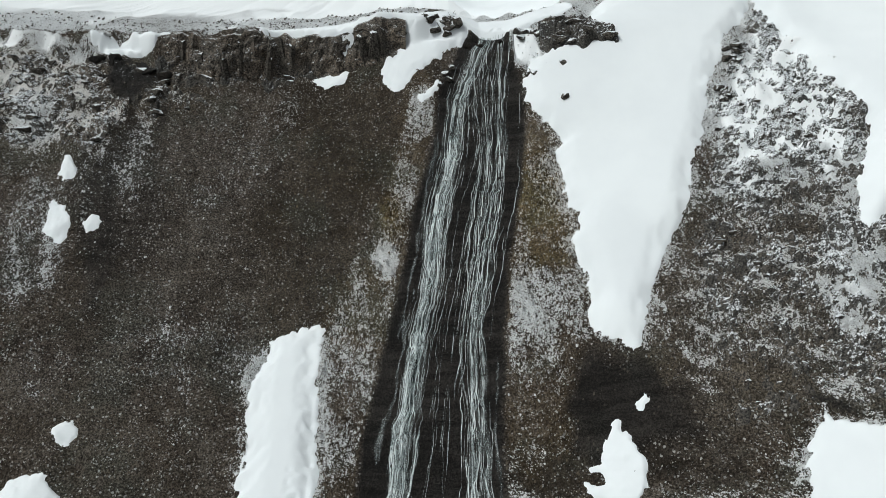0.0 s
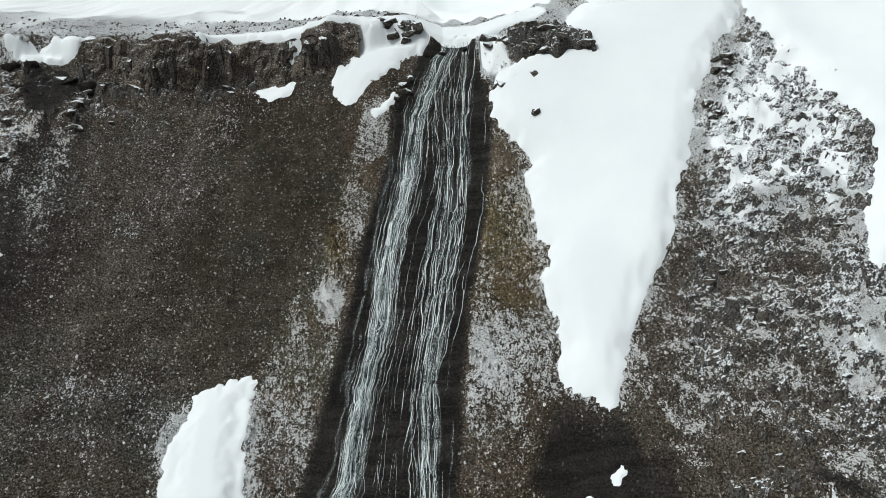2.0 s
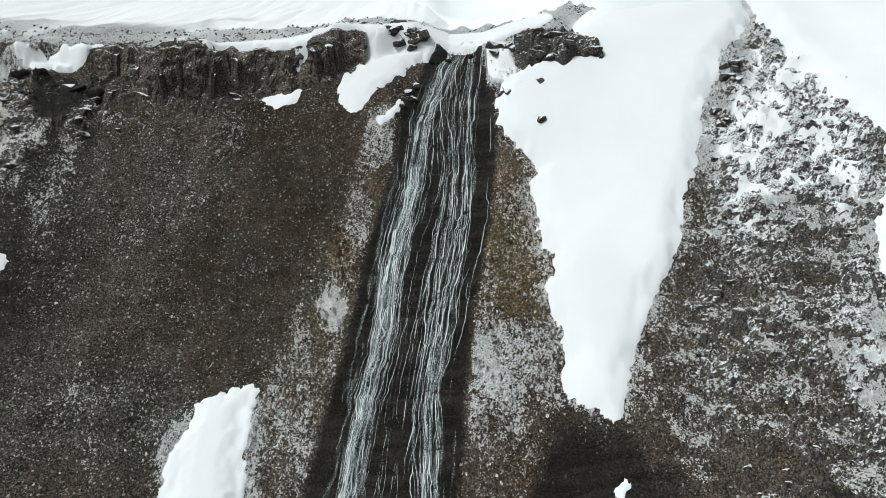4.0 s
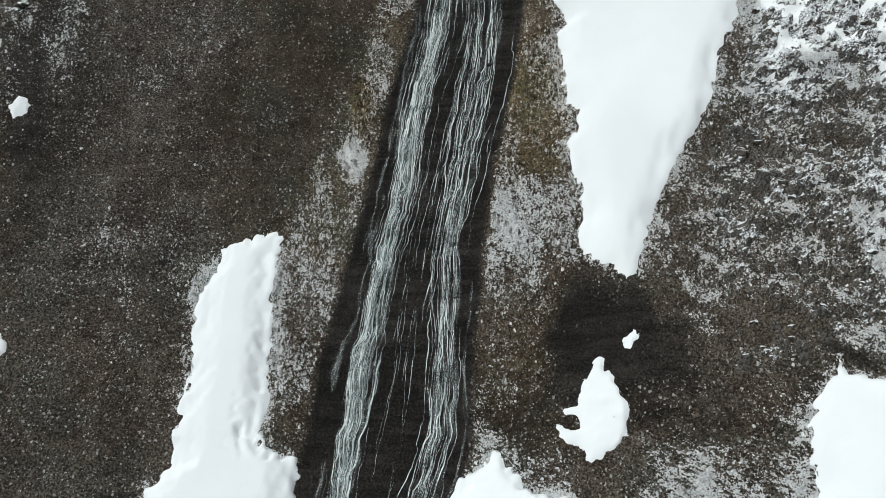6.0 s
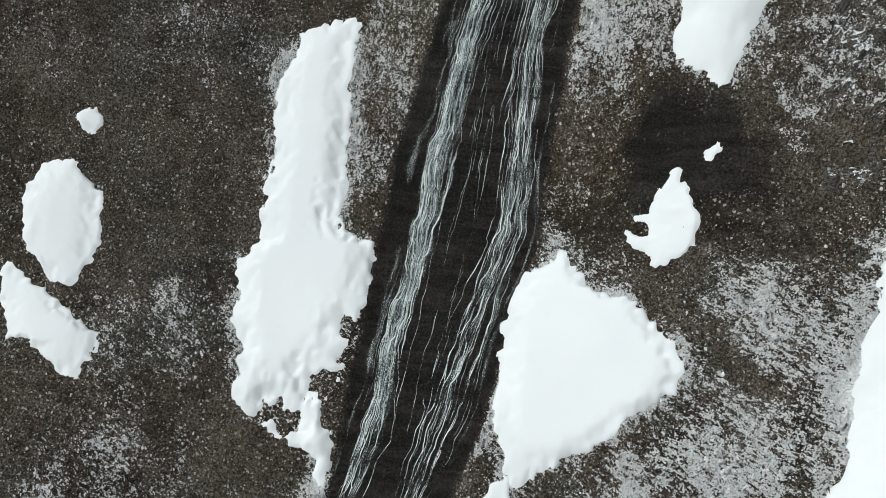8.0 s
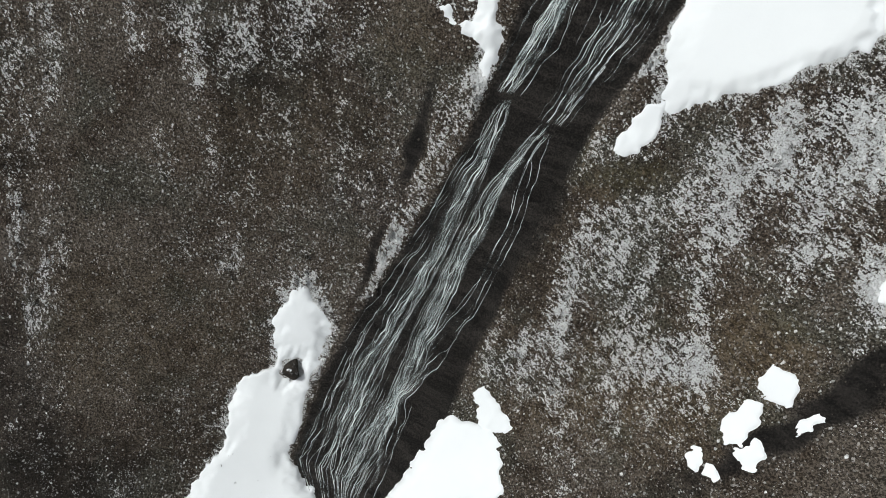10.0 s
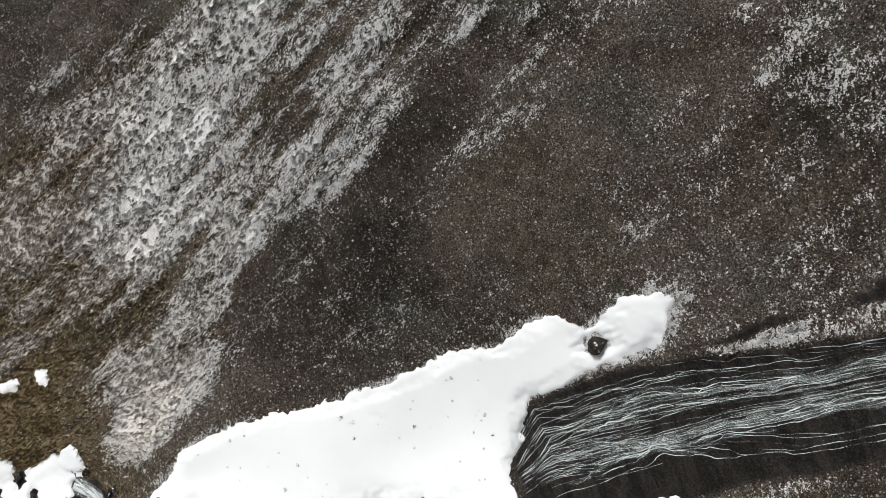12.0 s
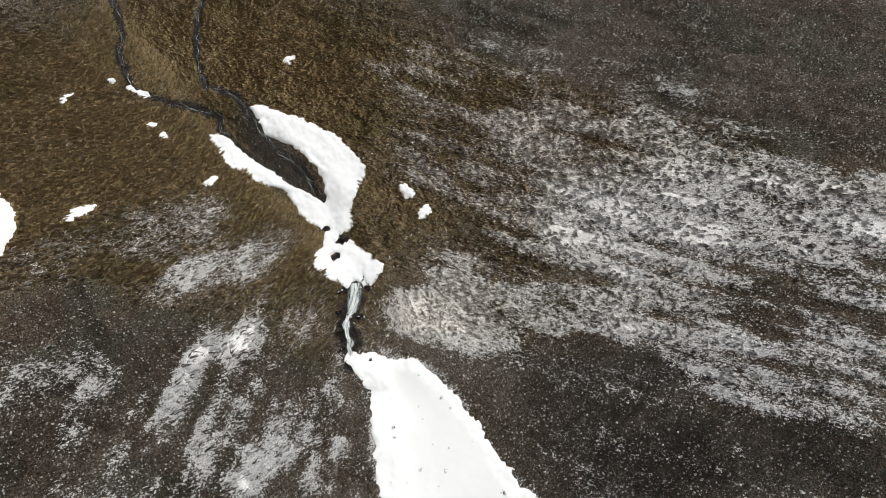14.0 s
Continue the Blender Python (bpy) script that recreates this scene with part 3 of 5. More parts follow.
snow_edge("base_upper", 43,
          ((-4.8, -38.7), (-3.2, -37.2), (-1.6, -35.8), (0.6, -33.9), (2.8, -32.2), (5.0, -30.4), (6.6, -29.0), (8.2, -25.8), (9.7, -25.1), (11.3, -24.2), (12.9, -23.0), (13.6, -18.4), (15.1, -18.1), (17.0, -17.7), (17.9, -15.6)),
          ((-4.9, -15.9), (-3.3, -17.9), (-1.7, -19.8), (0.5, -20.0), (2.7, -20.0), (4.9, -21.0), (6.5, -20.0), (8.0, -18.5), (9.5, -17.3), (11.0, -16.2), (12.5, -14.8), (13.4, -13.9), (14.7, -12.6), (16.6, -12.9), (17.7, -13.2)))
snow_edge("base_right", 43,
          ((-4.9, -15.9), (-3.3, -14.8), (-1.8, -12.6), (-0.3, -9.7), (0.9, -8.1), (2.4, -6.3)),
          ((-4.9, -2.4), (-3.5, -2.1), (-2.1, -1.8), (-0.7, -1.2), (0.6, -1.3), (2.2, -3.9)))
snow_edge("base_dot", 43,
          ((-0.2, -0.6), (1.1, -2.3), (2.6, -2.0), (3.8, -2.0)),
          ((-0.2, 0.3), (0.9, 0.2), (2.4, -0.3), (3.7, -0.7)))
snow_edge("base_mid", 71,
          ((5.2, -53.4), (6.2, -52.7), (8.4, -51.6), (10.6, -49.2), (12.6, -42.6), (14.0, -37.9)),
          ((5.0, -17.5), (6.1, -18.0), (8.2, -17.8), (10.4, -16.6), (12.3, -17.1), (13.7, -17.6)))
snow_edge("east_snow", 3,
          ((48.5, 36.6), (52.5, 38.2), (58.0, 42.2), (61.0, 42.0), (65.0, 40.6), (69.0, 39.8), (73.0, 38.6), (77.0, 38.3), (80.5, 38.6), (84.0, 40.0)),
          ((48.5, 37.5), (52.5, 48.0), (58.0, 62.0), (61.0, 66.0), (65.0, 70.0), (84.0, 80.0)))
snow_edge("upper_snow", 0,
          ((79.5, 19.0), (84.0, 16.0), (92.0, 10.0), (140.0, -10.0), (300.0, -60.0)),
          ((79.5, 32.0), (82.5, 34.0), (84.0, 80.0), (140.0, 160.0), (300.0, 260.0)))
snow_edge("rim_lip", 0,
          ((77.9, -25.5), (78.8, -26.5), (80.2, -20.0)),
          ((77.9, -1.5), (78.8, 5.0), (80.2, 6.0)))
snow_edge("rim_lip_west", 0,
          ((76.6, -43.8), (77.1, -45.2), (77.6, -46.8), (78.2, -44.5), (78.7, -42.0)),
          ((76.6, -43.2), (77.1, -41.8), (77.6, -39.2), (78.2, -36.8), (78.7, -40.0)))
snow_edge("saddle", 0,
          ((78.2, -1.0), (79.2, -5.0), (82.0, -7.0), (88.0, -4.0)),
          ((78.2, 6.0), (79.2, 10.0), (82.0, 13.0), (88.0, 12.0)))
snow_edge("ledge_snow", 0,
          ((75.4, -18.5), (76.2, -19.5)),
          ((75.4, -15.5), (76.2, -15.0)))


def snow_depth(edge, x, y, ragged=1.0):
    """How far inside a patch's edge places lie, in metres; below 0 outside."""
    turn, left, right = edge
    c, s = math.cos(radians(turn)), math.sin(radians(turn))
    lq, lp = np.array(left).T
    rq, rp = np.array(right).T
    p, q = x * c + y * s, y * c - x * s
    near = (p > lp.min() - 3) & (p < rp.max() + 3) & (q > min(lq[0], rq[0]) - 3) & (q < max(lq[-1], rq[-1]) + 3)
    out = np.full(len(x), -9.0)
    x, y = x[near], y[near]
    x = x + ragged * (0.42 * fbm(x, y, 1.5, 4, 121) + 0.28 * rough(x, y, 0.4, 127))
    y = y + ragged * (0.42 * fbm(x, y, 1.5, 4, 131) + 0.28 * rough(x, y, 0.4, 137))
    p, q = x * c + y * s, y * c - x * s
    ends = np.minimum(q - (min(lq[0], rq[0]) - 0.3), (max(lq[-1], rq[-1]) + 0.3) - q)
    soft = 0.3
    out[near] = 0.14 - soft * np.log(sum(np.exp(-np.clip(d, -9, 30) / soft) for d in (p - np.interp(q, lq, lp), np.interp(q, rq, rp) - p, ends)))
    return out


BROOKS = (((-34, -140), (-30.4, -126), (-27.7, -116.8), (-25.5, -110.3), (-23.3, -107), (-22.5, -104.7), (-21.5, -101.6), (-22.9, -98.7), (-24, -96.9), (-26, -93.7), (-28.1, -89.3), (-26.9, -87.4), (-27.2, -82.4), (-27.7, -78), (-28.7, -74.9), (-29.4, -69)),
          ((-50, -126), (-42, -113), (-37.1, -106.7), (-34, -103), (-32.1, -100.8), (-30.2, -96.8), (-29.5, -94.2), (-31.4, -90), (-31.2, -87.1), (-30.7, -82.3), (-30.6, -78.3), (-31.4, -74.2), (-30.3, -69.3)))
# ---- regions of the hillside: centre, two half axes, then dusting of snow, turf, darkness (wet ground, dark earth, painted shade) and bare rock ----
ZONES = []


def zone(name, centre, axis, other, values):
    """A soft-edged oval of the plan; later ones lie over earlier ones."""
    ZONES.append((centre, axis, other, values))


zone("scree_fan", (-39.7, -19.1), (-18.9, 17.1), (-6.6, -6.1), (0.1, 0.08, 0.28, 0.1))
zone("brown_meadow", (-21.5, -88.1), (-28.1, 17.5), (-15.2, -27.8), (0.1, 0.95, 0, 0))
zone("west_bank", (-1.5, -55.2), (-14.1, 10.1), (-6.6, -13.0), (0.32, 0.14, 0.4, 0))
zone("frosted_upper", (-56.9, -53.4), (-7.9, 21.2), (-6.7, -4.0), (0.58, 0.7, 0, 0))
zone("frosted_grass", (-57.2, -31.5), (-7.8, 20.0), (-10.4, -6.2), (0.78, 0.4, 0, 0))
zone("frosted_tongue", (-34.5, -45.3), (-7.7, 7.8), (-2.7, -2.7), (0.66, 0.45, 0, 0))
zone("stream_bed", (-30.0, -78.8), (-2.8, -0.1), (-0.8, -8.5), (0.05, 0.25, 0.6, 0.4))
zone("stream_flat", (-26.1, -101.2), (-3.3, 2.8), (-3.1, -5.2), (0.22, 1, 0, 0))
zone("gap_bank", (-20.3, -56.0), (-2.4, 1.8), (-2.4, -3.5), (0.2, 0.6, 0.2, 0))
zone("brown_spur", (-41.0, -55.9), (-6.3, 8.3), (-3.5, -3.0), (0.16, 0.75, 0, 0))
zone("scree_wall", (-37.6, 4.6), (18.5, 8.7), (-5.7, 18.8), (0.38, 0.1, 0, 0.45))
zone("green_edge", (-49.6, -7.4), (5.7, 3.5), (-7.5, 15.7), (0.36, 0.05, 0.15, 0))
zone("outer_scree", (-34.8, 13.6), (7.3, 11.2), (-9.4, 2.8), (0.13, 0.08, 0.2, 0))
zone("pale_strip", (-15.1, 14.7), (2.4, 0.1), (0.4, 8.3), (0.62, 0.2, 0, 0))
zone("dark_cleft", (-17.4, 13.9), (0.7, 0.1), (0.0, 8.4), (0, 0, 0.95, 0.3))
zone("frosted_east", (8.8, 14.9), (11.8, 2.9), (-3.8, 8.2), (0.56, 0.1, 0.1, 0))
zone("frosted_toe", (5.5, 8.5), (9.0, 3.9), (-4.4, 7.3), (0.47, 0.25, 0, 0))
zone("brown_bank", (-3.5, 14.2), (2.0, -0.1), (0.0, 6.5), (0.06, 0.15, 0.5, 0))
zone("dark_gully", (17.7, 6.4), (4.9, 6.5), (-0.8, 0.9), (0, 0.05, 0.95, 0.3))
zone("east_slope", (18.7, 31.0), (7.3, -1.2), (0.4, 6.6), (0.56, 0.1, 0.1, 0))
zone("wet_hollow", (11.4, 43.4), (7.6, -1.2), (-0.1, 4.1), (0.05, 0.05, 0.75, 0.3))
zone("bare_rock", (21.6, 41.6), (4.5, -1.0), (0.1, 1.9), (0.1, 0.25, 0.05, 0.8))
zone("east_strip", (5.2, 50.6), (3.5, -0.5), (-0.3, 6.7), (0.56, 0.25, 0, 0))
zone("east_strip_low", (5.1, 43.6), (3.0, -0.4), (-0.1, 3.1), (0.36, 0.25, 0, 0))
zone("west_strip", (-12.3, 46.0), (3.0, -0.4), (0.5, 12.4), (0.4, 0.15, 0, 0.1))
zone("west_wall", (-30.9, 47.5), (10.3, 2.0), (-2.3, 11.1), (0.2, 0.1, 0.2, 0.3))
zone("west_tan", (-8.3, 63.5), (2.6, -0.8), (1.9, 10.3), (0.42, 0.3, 0, 0))
zone("pale_knob", (-9.9, 58.9), (1.5, -0.5), (0.3, 1.2), (0.72, 0.2, 0, 0))
zone("east_tan", (7.2, 59.9), (3.5, -0.4), (-0.3, 8.3), (0.5, 0.45, 0, 0))
zone("east_frost", (7.0, 51.5), (3.6, -0.7), (0.3, 3.9), (0.62, 0.2, 0, 0))
zone("brown_hollow", (-17.8, 63.7), (5.5, -2.3), (5.3, 10.8), (0.07, 0.25, 0.55, 0))
zone("green_wall", (-29.9, 61.3), (8.5, -1.1), (0.9, 9.4), (0.26, 0.05, 0, 0.5))
zone("west_gullies", (-38.6, 65.2), (5.3, -0.0), (-2.2, 9.8), (0.32, 0, 0.45, 0.3))
zone("west_tiers", (-47.6, 71.2), (11.9, 1.0), (-2.4, 5.8), (0.66, 0.5, 0.1, 0.9))
zone("rim_frost", (-51.3, 76.9), (14.6, 1.3), (-0.2, 0.8), (0.85, 0.1, 0, 0.5))
zone("cliff_foot", (-27.9, 76.1), (15.3, 1.6), (-0.2, 1.3), (0.3, 0.1, 0.1, 0.75))
zone("black_streak", (-39.1, 65.3), (0.9, 0.0), (-1.1, 6.0), (0.12, 0, 0.5, 0.2))
zone("black_streak_low", (-36.0, 68.1), (0.8, 0.1), (-1.0, 5.2), (0.1, 0, 0.6, 0.2))
# recess under the rim, its shade painted into the ground colour
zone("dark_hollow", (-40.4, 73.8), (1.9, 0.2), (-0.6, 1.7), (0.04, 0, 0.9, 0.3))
zone("wall_hollow", (-17.6, 65.2), (9.8, 2.2), (-1.5, 3.0), (0.06, 0.3, 0.55, 0))
zone("lip_rubble", (6.4, 76.2), (2.7, -0.2), (0.3, 2.8), (0.85, 0, 0, 0.5))
zone("lip_block", (12.0, 75.7), (4.1, -0.4), (0.2, 1.7), (0.35, 0, 0.2, 1))
zone("knob", (-41.1, 74.6), (2.6, 0.3), (-0.4, 1.2), (0.15, 0, 0.8, 1))
zone("buttress", (32.7, 63.5), (6.8, -1.8), (5.7, 14.8), (0.9, 0, 0, 1))
zone("buttress_low", (26.8, 46.9), (10.3, -3.1), (3.1, 8.2), (0.48, 0.2, 0.1, 0.8))
zone("buttress_east", (33.1, 49.5), (3.1, -1.0), (2.6, 5.7), (0.75, 0.05, 0, 0.9))
# finer fields within them
zone("bare_slab", (-26.5, 36.3), (6.0, 0.2), (0.2, -0.9), (0.12, 0.1, 0, 0.75))
# shadow line below the slab, put into the ground colour
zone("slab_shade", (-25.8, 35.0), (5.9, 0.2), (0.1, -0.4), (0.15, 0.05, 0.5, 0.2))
zone("speckled_wall", (-25.8, 31.3), (6.9, 0.8), (0.7, -3.0), (0.4, 0.05, 0.15, 0.1))
zone("grey_knob", (-32.2, 46.0), (2.5, 0.5), (0.5, -2.2), (0.38, 0, 0, 0.3))
zone("hollow_tan", (-11.6, 54.9), (2.0, -0.2), (-0.1, -2.9), (0.36, 0.35, 0, 0))
zone("strip_dusted", (-13.2, 46.3), (1.8, 0.0), (0.3, -5.0), (0.52, 0.1, 0, 0.1))
zone("strip_low", (-12.7, 35.1), (1.2, 0.0), (0.2, -3.2), (0.46, 0.05, 0.1, 0))
zone("rust_knob", (7.4, 55.3), (2.0, -0.3), (0.1, -1.2), (0.38, 0.6, 0, 0.1))
zone("east_dusted", (5.2, 50.2), (3.3, -0.5), (-0.1, -2.4), (0.6, 0.1, 0, 0))
zone("east_olive", (4.8, 43.9), (2.6, -0.3), (-0.1, -2.7), (0.46, 0.2, 0, 0))
zone("hollow_black", (11.9, 44.2), (4.0, -0.4), (0.0, -2.5), (0.03, 0.05, 0.85, 0.2))
zone("hollow_brown", (6.4, 39.9), (2.9, -0.7), (-0.2, -1.7), (0.18, 0.2, 0.5, 0))
zone("tan_rock", (22.3, 41.7), (2.7, -1.5), (-0.3, -1.3), (0.08, 0.35, 0, 0.8))
zone("brown_rock", (16.0, 46.1), (1.9, -0.7), (-0.0, -1.1), (0.08, 0.35, 0.15, 0.7))
zone("black_seam", (27.2, 38.7), (1.8, -0.6), (-0.0, -0.3), (0.05, 0, 0.9, 0.3))
zone("slope_dusted", (18.5, 31.2), (3.3, -0.6), (-1.9, -4.3), (0.56, 0.05, 0.05, 0))
zone("slope_white", (15.4, 33.6), (2.1, -0.6), (-0.4, -1.2), (0.62, 0.05, 0, 0))
zone("slope_gap", (15.3, 30.6), (2.4, -1.7), (-0.5, -0.5), (0.28, 0.1, 0.2, 0))
zone("slope_brown", (16.3, 38.8), (3.7, -1.0), (-0.0, -1.6), (0.32, 0.1, 0.4, 0))
zone("slope_upper", (22.1, 36.1), (1.9, -0.7), (-0.5, -1.8), (0.48, 0.1, 0.1, 0))
zone("wall_speckle", (-34.6, 19.2), (10.0, 3.2), (1.2, -4.5), (0.42, 0.05, 0.05, 0.15))
zone("wall_speckle_low", (-29.7, 9.7), (9.1, 3.1), (0.8, -3.1), (0.37, 0.1, 0, 0.3))
zone("pale_earth", (-20.3, 23.4), (2.7, -0.5), (-0.3, -2.2), (0.16, 0.25, 0, 0.5))
zone("pale_band", (-24.7, 17.8), (4.4, 0.7), (-0.1, -0.6), (0.18, 0.15, 0, 0.6))
# shade at the pale band's foot, painted as a darker strip
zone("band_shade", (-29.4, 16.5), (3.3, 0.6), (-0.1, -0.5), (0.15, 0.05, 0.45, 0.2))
zone("grey_fan", (-19.7, 12.5), (4.4, 1.2), (0.1, -2.2), (0.38, 0, 0, 0.45))
zone("brown_foot", (-32.1, -1.4), (8.6, 2.8), (0.6, -2.1), (0.2, 0.15, 0.25, 0.1))
zone("pale_strip_top", (-14.4, 20.8), (2.0, 0.5), (-0.2, -3.2), (0.58, 0.1, 0, 0.1))
zone("pale_strip_low", (-15.2, 12.4), (1.2, 0.3), (-0.1, -4.1), (0.6, 0.05, 0, 0))
zone("bed_rim_frost", (-1.6, 27.1), (1.1, 0.2), (-0.3, -2.2), (0.7, 0, 0, 0.1))
zone("bed_rim_low", (-2.7, 19.7), (1.1, 0.2), (-0.3, -2.2), (0.56, 0.3, 0, 0))
zone("brown_shoulder", (1.1, 19.6), (3.4, 1.7), (-0.4, -1.4), (0.13, 0.3, 0.15, 0))
zone("dusted_slope", (12.4, 23.6), (6.8, 3.7), (2.1, -2.5), (0.61, 0.05, 0.05, 0))
zone("dusted_edge", (9.0, 19.3), (2.0, 1.0), (1.5, -1.3), (0.56, 0.05, 0, 0))
zone("dusted_low", (4.7, 14.1), (6.7, -1.1), (-1.3, -3.7), (0.5, 0.1, 0.05, 0))
zone("olive_gap", (14.0, 11.2), (2.7, 1.2), (0.9, -1.9), (0.33, 0.25, 0, 0))
zone("dusted_east_rim", (19.7, 17.7), (1.3, 1.5), (1.1, -1.9), (0.72, 0.05, 0, 0))
zone("white_toe", (9.7, 8.5), (2.1, 0.0), (0.1, -1.7), (0.62, 0.05, 0, 0))
zone("gully_black", (19.7, 10.8), (2.8, 2.8), (0.6, -0.7), (0.1, 0, 0.95, 0.3))
zone("dusted_foot", (-1.8, 6.5), (1.8, 0.4), (-0.1, -2.5), (0.5, 0.05, 0.1, 0))
zone("frost_band_top", (-62.4, -21.1), (0.9, 10.9), (4.0, 0.9), (0.74, 0.1, 0, 0))
zone("frost_band", (-56.0, -36.2), (0.7, 6.7), (9.2, -1.2), (0.66, 0.3, 0, 0))
zone("frost_band_low", (-43.1, -38.2), (1.4, 3.0), (4.3, -5.8), (0.6, 0.35, 0, 0))
zone("straw_frost", (-34.9, -47.6), (0.5, 3.8), (1.9, -4.2), (0.62, 0.6, 0, 0))
zone("green_streaks", (-53.9, -11.5), (0.5, 8.3), (4.5, 1.2), (0.4, 0, 0.15, 0))
zone("dark_scree", (-33.4, -26.0), (0.5, 9.7), (6.8, 0.4), (0.34, 0.05, 0.42, 0))
zone("red_earth", (-34.0, -5.1), (7.3, 5.2), (1.5, -5.0), (0.24, 0.2, 0.05, 0.35))
zone("ruddy_wall", (-29.2, 12.3), (7.3, 4.1), (1.0, -3.7), (0.32, 0.15, 0.05, 0.3))
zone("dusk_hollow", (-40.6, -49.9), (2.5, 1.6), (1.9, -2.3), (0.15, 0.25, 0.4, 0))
zone("east_foot", (0.8, 8.3), (1.0, 5.0), (3.3, -1.3), (0.5, 0.1, 0.05, 0))
zone("black_bank", (-4.1, 15.7), (0.5, 3.0), (1.1, -0.2), (0.15, 0.05, 0.75, 0.2))
zone("frost_main", (-56.6, -33.3), (-3.4, 16.2), (7.4, 2.3), (0.76, 0.2, 0, 0))
zone("frost_brown", (-56.2, -57.6), (-4.1, 13.4), (4.2, 1.5), (0.62, 0.7, 0, 0))
zone("frost_tongue", (-31.8, -48.2), (-4.1, 4.7), (1.6, 1.8), (0.74, 0.6, 0, 0))
zone("frost_far", (-87.2, -41.1), (-0.9, 6.0), (1.5, 0.4), (0.62, 0.1, 0, 0))
zone("scree_specked", (-39.6, -23.3), (-6.8, 12.1), (6.5, 2.0), (0.33, 0.05, 0.5, 0))
zone("pink_turf", (-14.4, -75.9), (-6.8, 0.9), (0.5, 4.9), (0.46, 0.5, 0, 0))
zone("turf_frost", (-3.7, -75.8), (-3.7, -0.6), (0.3, 3.3), (0.46, 0.5, 0, 0))
zone("bank_dark", (-2.2, -69.4), (-4.5, 0.5), (0.3, 2.9), (0.26, 0.15, 0.15, 0))
zone("bank_frost", (-16.5, -67.7), (-8.0, -0.3), (-0.0, 2.9), (0.54, 0.3, 0, 0))
zone("bank_straw", (-18.8, -56.9), (-3.4, -0.9), (0.6, 3.0), (0.42, 0.6, 0, 0))
zone("bank_white", (-10.6, -47.5), (-5.2, -2.3), (-0.6, 2.3), (0.64, 0.05, 0, 0))
zone("bank_streak", (-5.9, -56.0), (-4.2, -3.6), (-0.6, 1.4), (0.56, 0.05, 0, 0))
zone("bank_streak_upper", (-11.4, -58.4), (-3.8, -0.6), (-0.2, 1.6), (0.6, 0.1, 0, 0))
zone("bank_edge_white", (2.0, -65.7), (-2.2, 0.2), (0.5, 2.3), (0.44, 0.1, 0.1, 0))
zone("bank_rim", (-12.5, -42.4), (-3.2, -1.6), (-0.4, 1.7), (0.66, 0.1, 0, 0))
zone("bank_brown", (1.7, -57.1), (-4.2, -0.4), (-0.2, 3.9), (0.36, 0.1, 0.1, 0))
zone("green_wall_mid", (-29.0, 66.9), (8.2, 0.1), (1.2, -5.6), (0.34, 0, 0, 0.4))
zone("west_streaks", (-38.7, 65.3), (2.2, 0.3), (1.1, -5.2), (0.44, 0, 0.35, 0.3))
zone("hollow_deep", (-17.2, 58.0), (2.4, 1.9), (2.5, -3.2), (0.06, 0.2, 0.5, 0))
zone("straw_ledge", (-9.0, 62.4), (1.3, -0.2), (-0.0, -1.9), (0.4, 0.8, 0, 0))
zone("shoulder_frost", (-6.8, 69.4), (2.3, -0.4), (-1.0, -2.4), (0.64, 0.2, 0, 0))
zone("shoulder_low_frost", (-8.2, 65.4), (1.9, -0.3), (-0.4, -1.9), (0.46, 0.3, 0, 0))
zone("fall_flank", (-12.0, 54.2), (3.3, -0.3), (-0.3, -2.9), (0.42, 0.3, 0, 0))
zone("fall_flank_low", (-12.9, 48.8), (2.1, -0.2), (0.4, -2.9), (0.47, 0.1, 0, 0))
zone("rust_bank", (6.8, 60.9), (2.2, -0.4), (-0.2, -2.8), (0.5, 0.65, 0, 0))
zone("white_bank", (6.7, 52.7), (3.2, -0.6), (-0.2, -2.0), (0.63, 0.1, 0, 0))
zone("olive_bank", (5.9, 47.7), (2.8, -0.5), (-0.1, -2.0), (0.46, 0.15, 0, 0))
zone("brown_lower", (-28.9, 49.4), (5.4, 0.8), (1.3, -3.1), (0.28, 0.1, 0.1, 0.25))
zone("spur_frost", (-45.9, -59.8), (-4.3, 11.0), (5.1, 2.5), (0.52, 0.65, 0, 0))
zone("spur_dark", (-40.6, -50.0), (-4.7, 6.7), (2.8, 2.0), (0.36, 0.5, 0.1, 0))
zone("meadow_edge", (-54.4, -71.6), (-6.3, 13.0), (3.5, 1.7), (0.36, 0.85, 0, 0))
zone("tier_frost", (-49.8, 68.7), (3.7, 0.3), (1.2, -2.8), (0.68, 0.1, 0, 0.8))
zone("ledge_frost", (-35.8, 72.9), (5.8, 0.4), (0.2, -0.8), (0.58, 0.2, 0, 0.7))
# the cavity's darkness is painted on; the ground isn't hollowed there
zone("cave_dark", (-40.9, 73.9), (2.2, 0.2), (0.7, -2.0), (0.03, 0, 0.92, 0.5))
zone("wall_white", (-44.7, 56.7), (3.2, 0.4), (2.0, -5.2), (0.5, 0, 0.1, 0.2))
zone("wall_black", (-38.6, 57.6), (1.2, 0.2), (1.4, -6.2), (0.22, 0, 0.6, 0.2))
zone("wall_grey", (-28.0, 50.5), (7.6, 1.1), (0.8, -3.0), (0.38, 0, 0, 0.35))
zone("wall_grey_low", (-40.1, 47.2), (3.0, 0.4), (1.0, -2.4), (0.43, 0, 0, 0.2))
zone("wall_ruddy", (-30.1, 42.8), (6.9, 0.9), (0.8, -2.3), (0.33, 0.1, 0.1, 0.25))
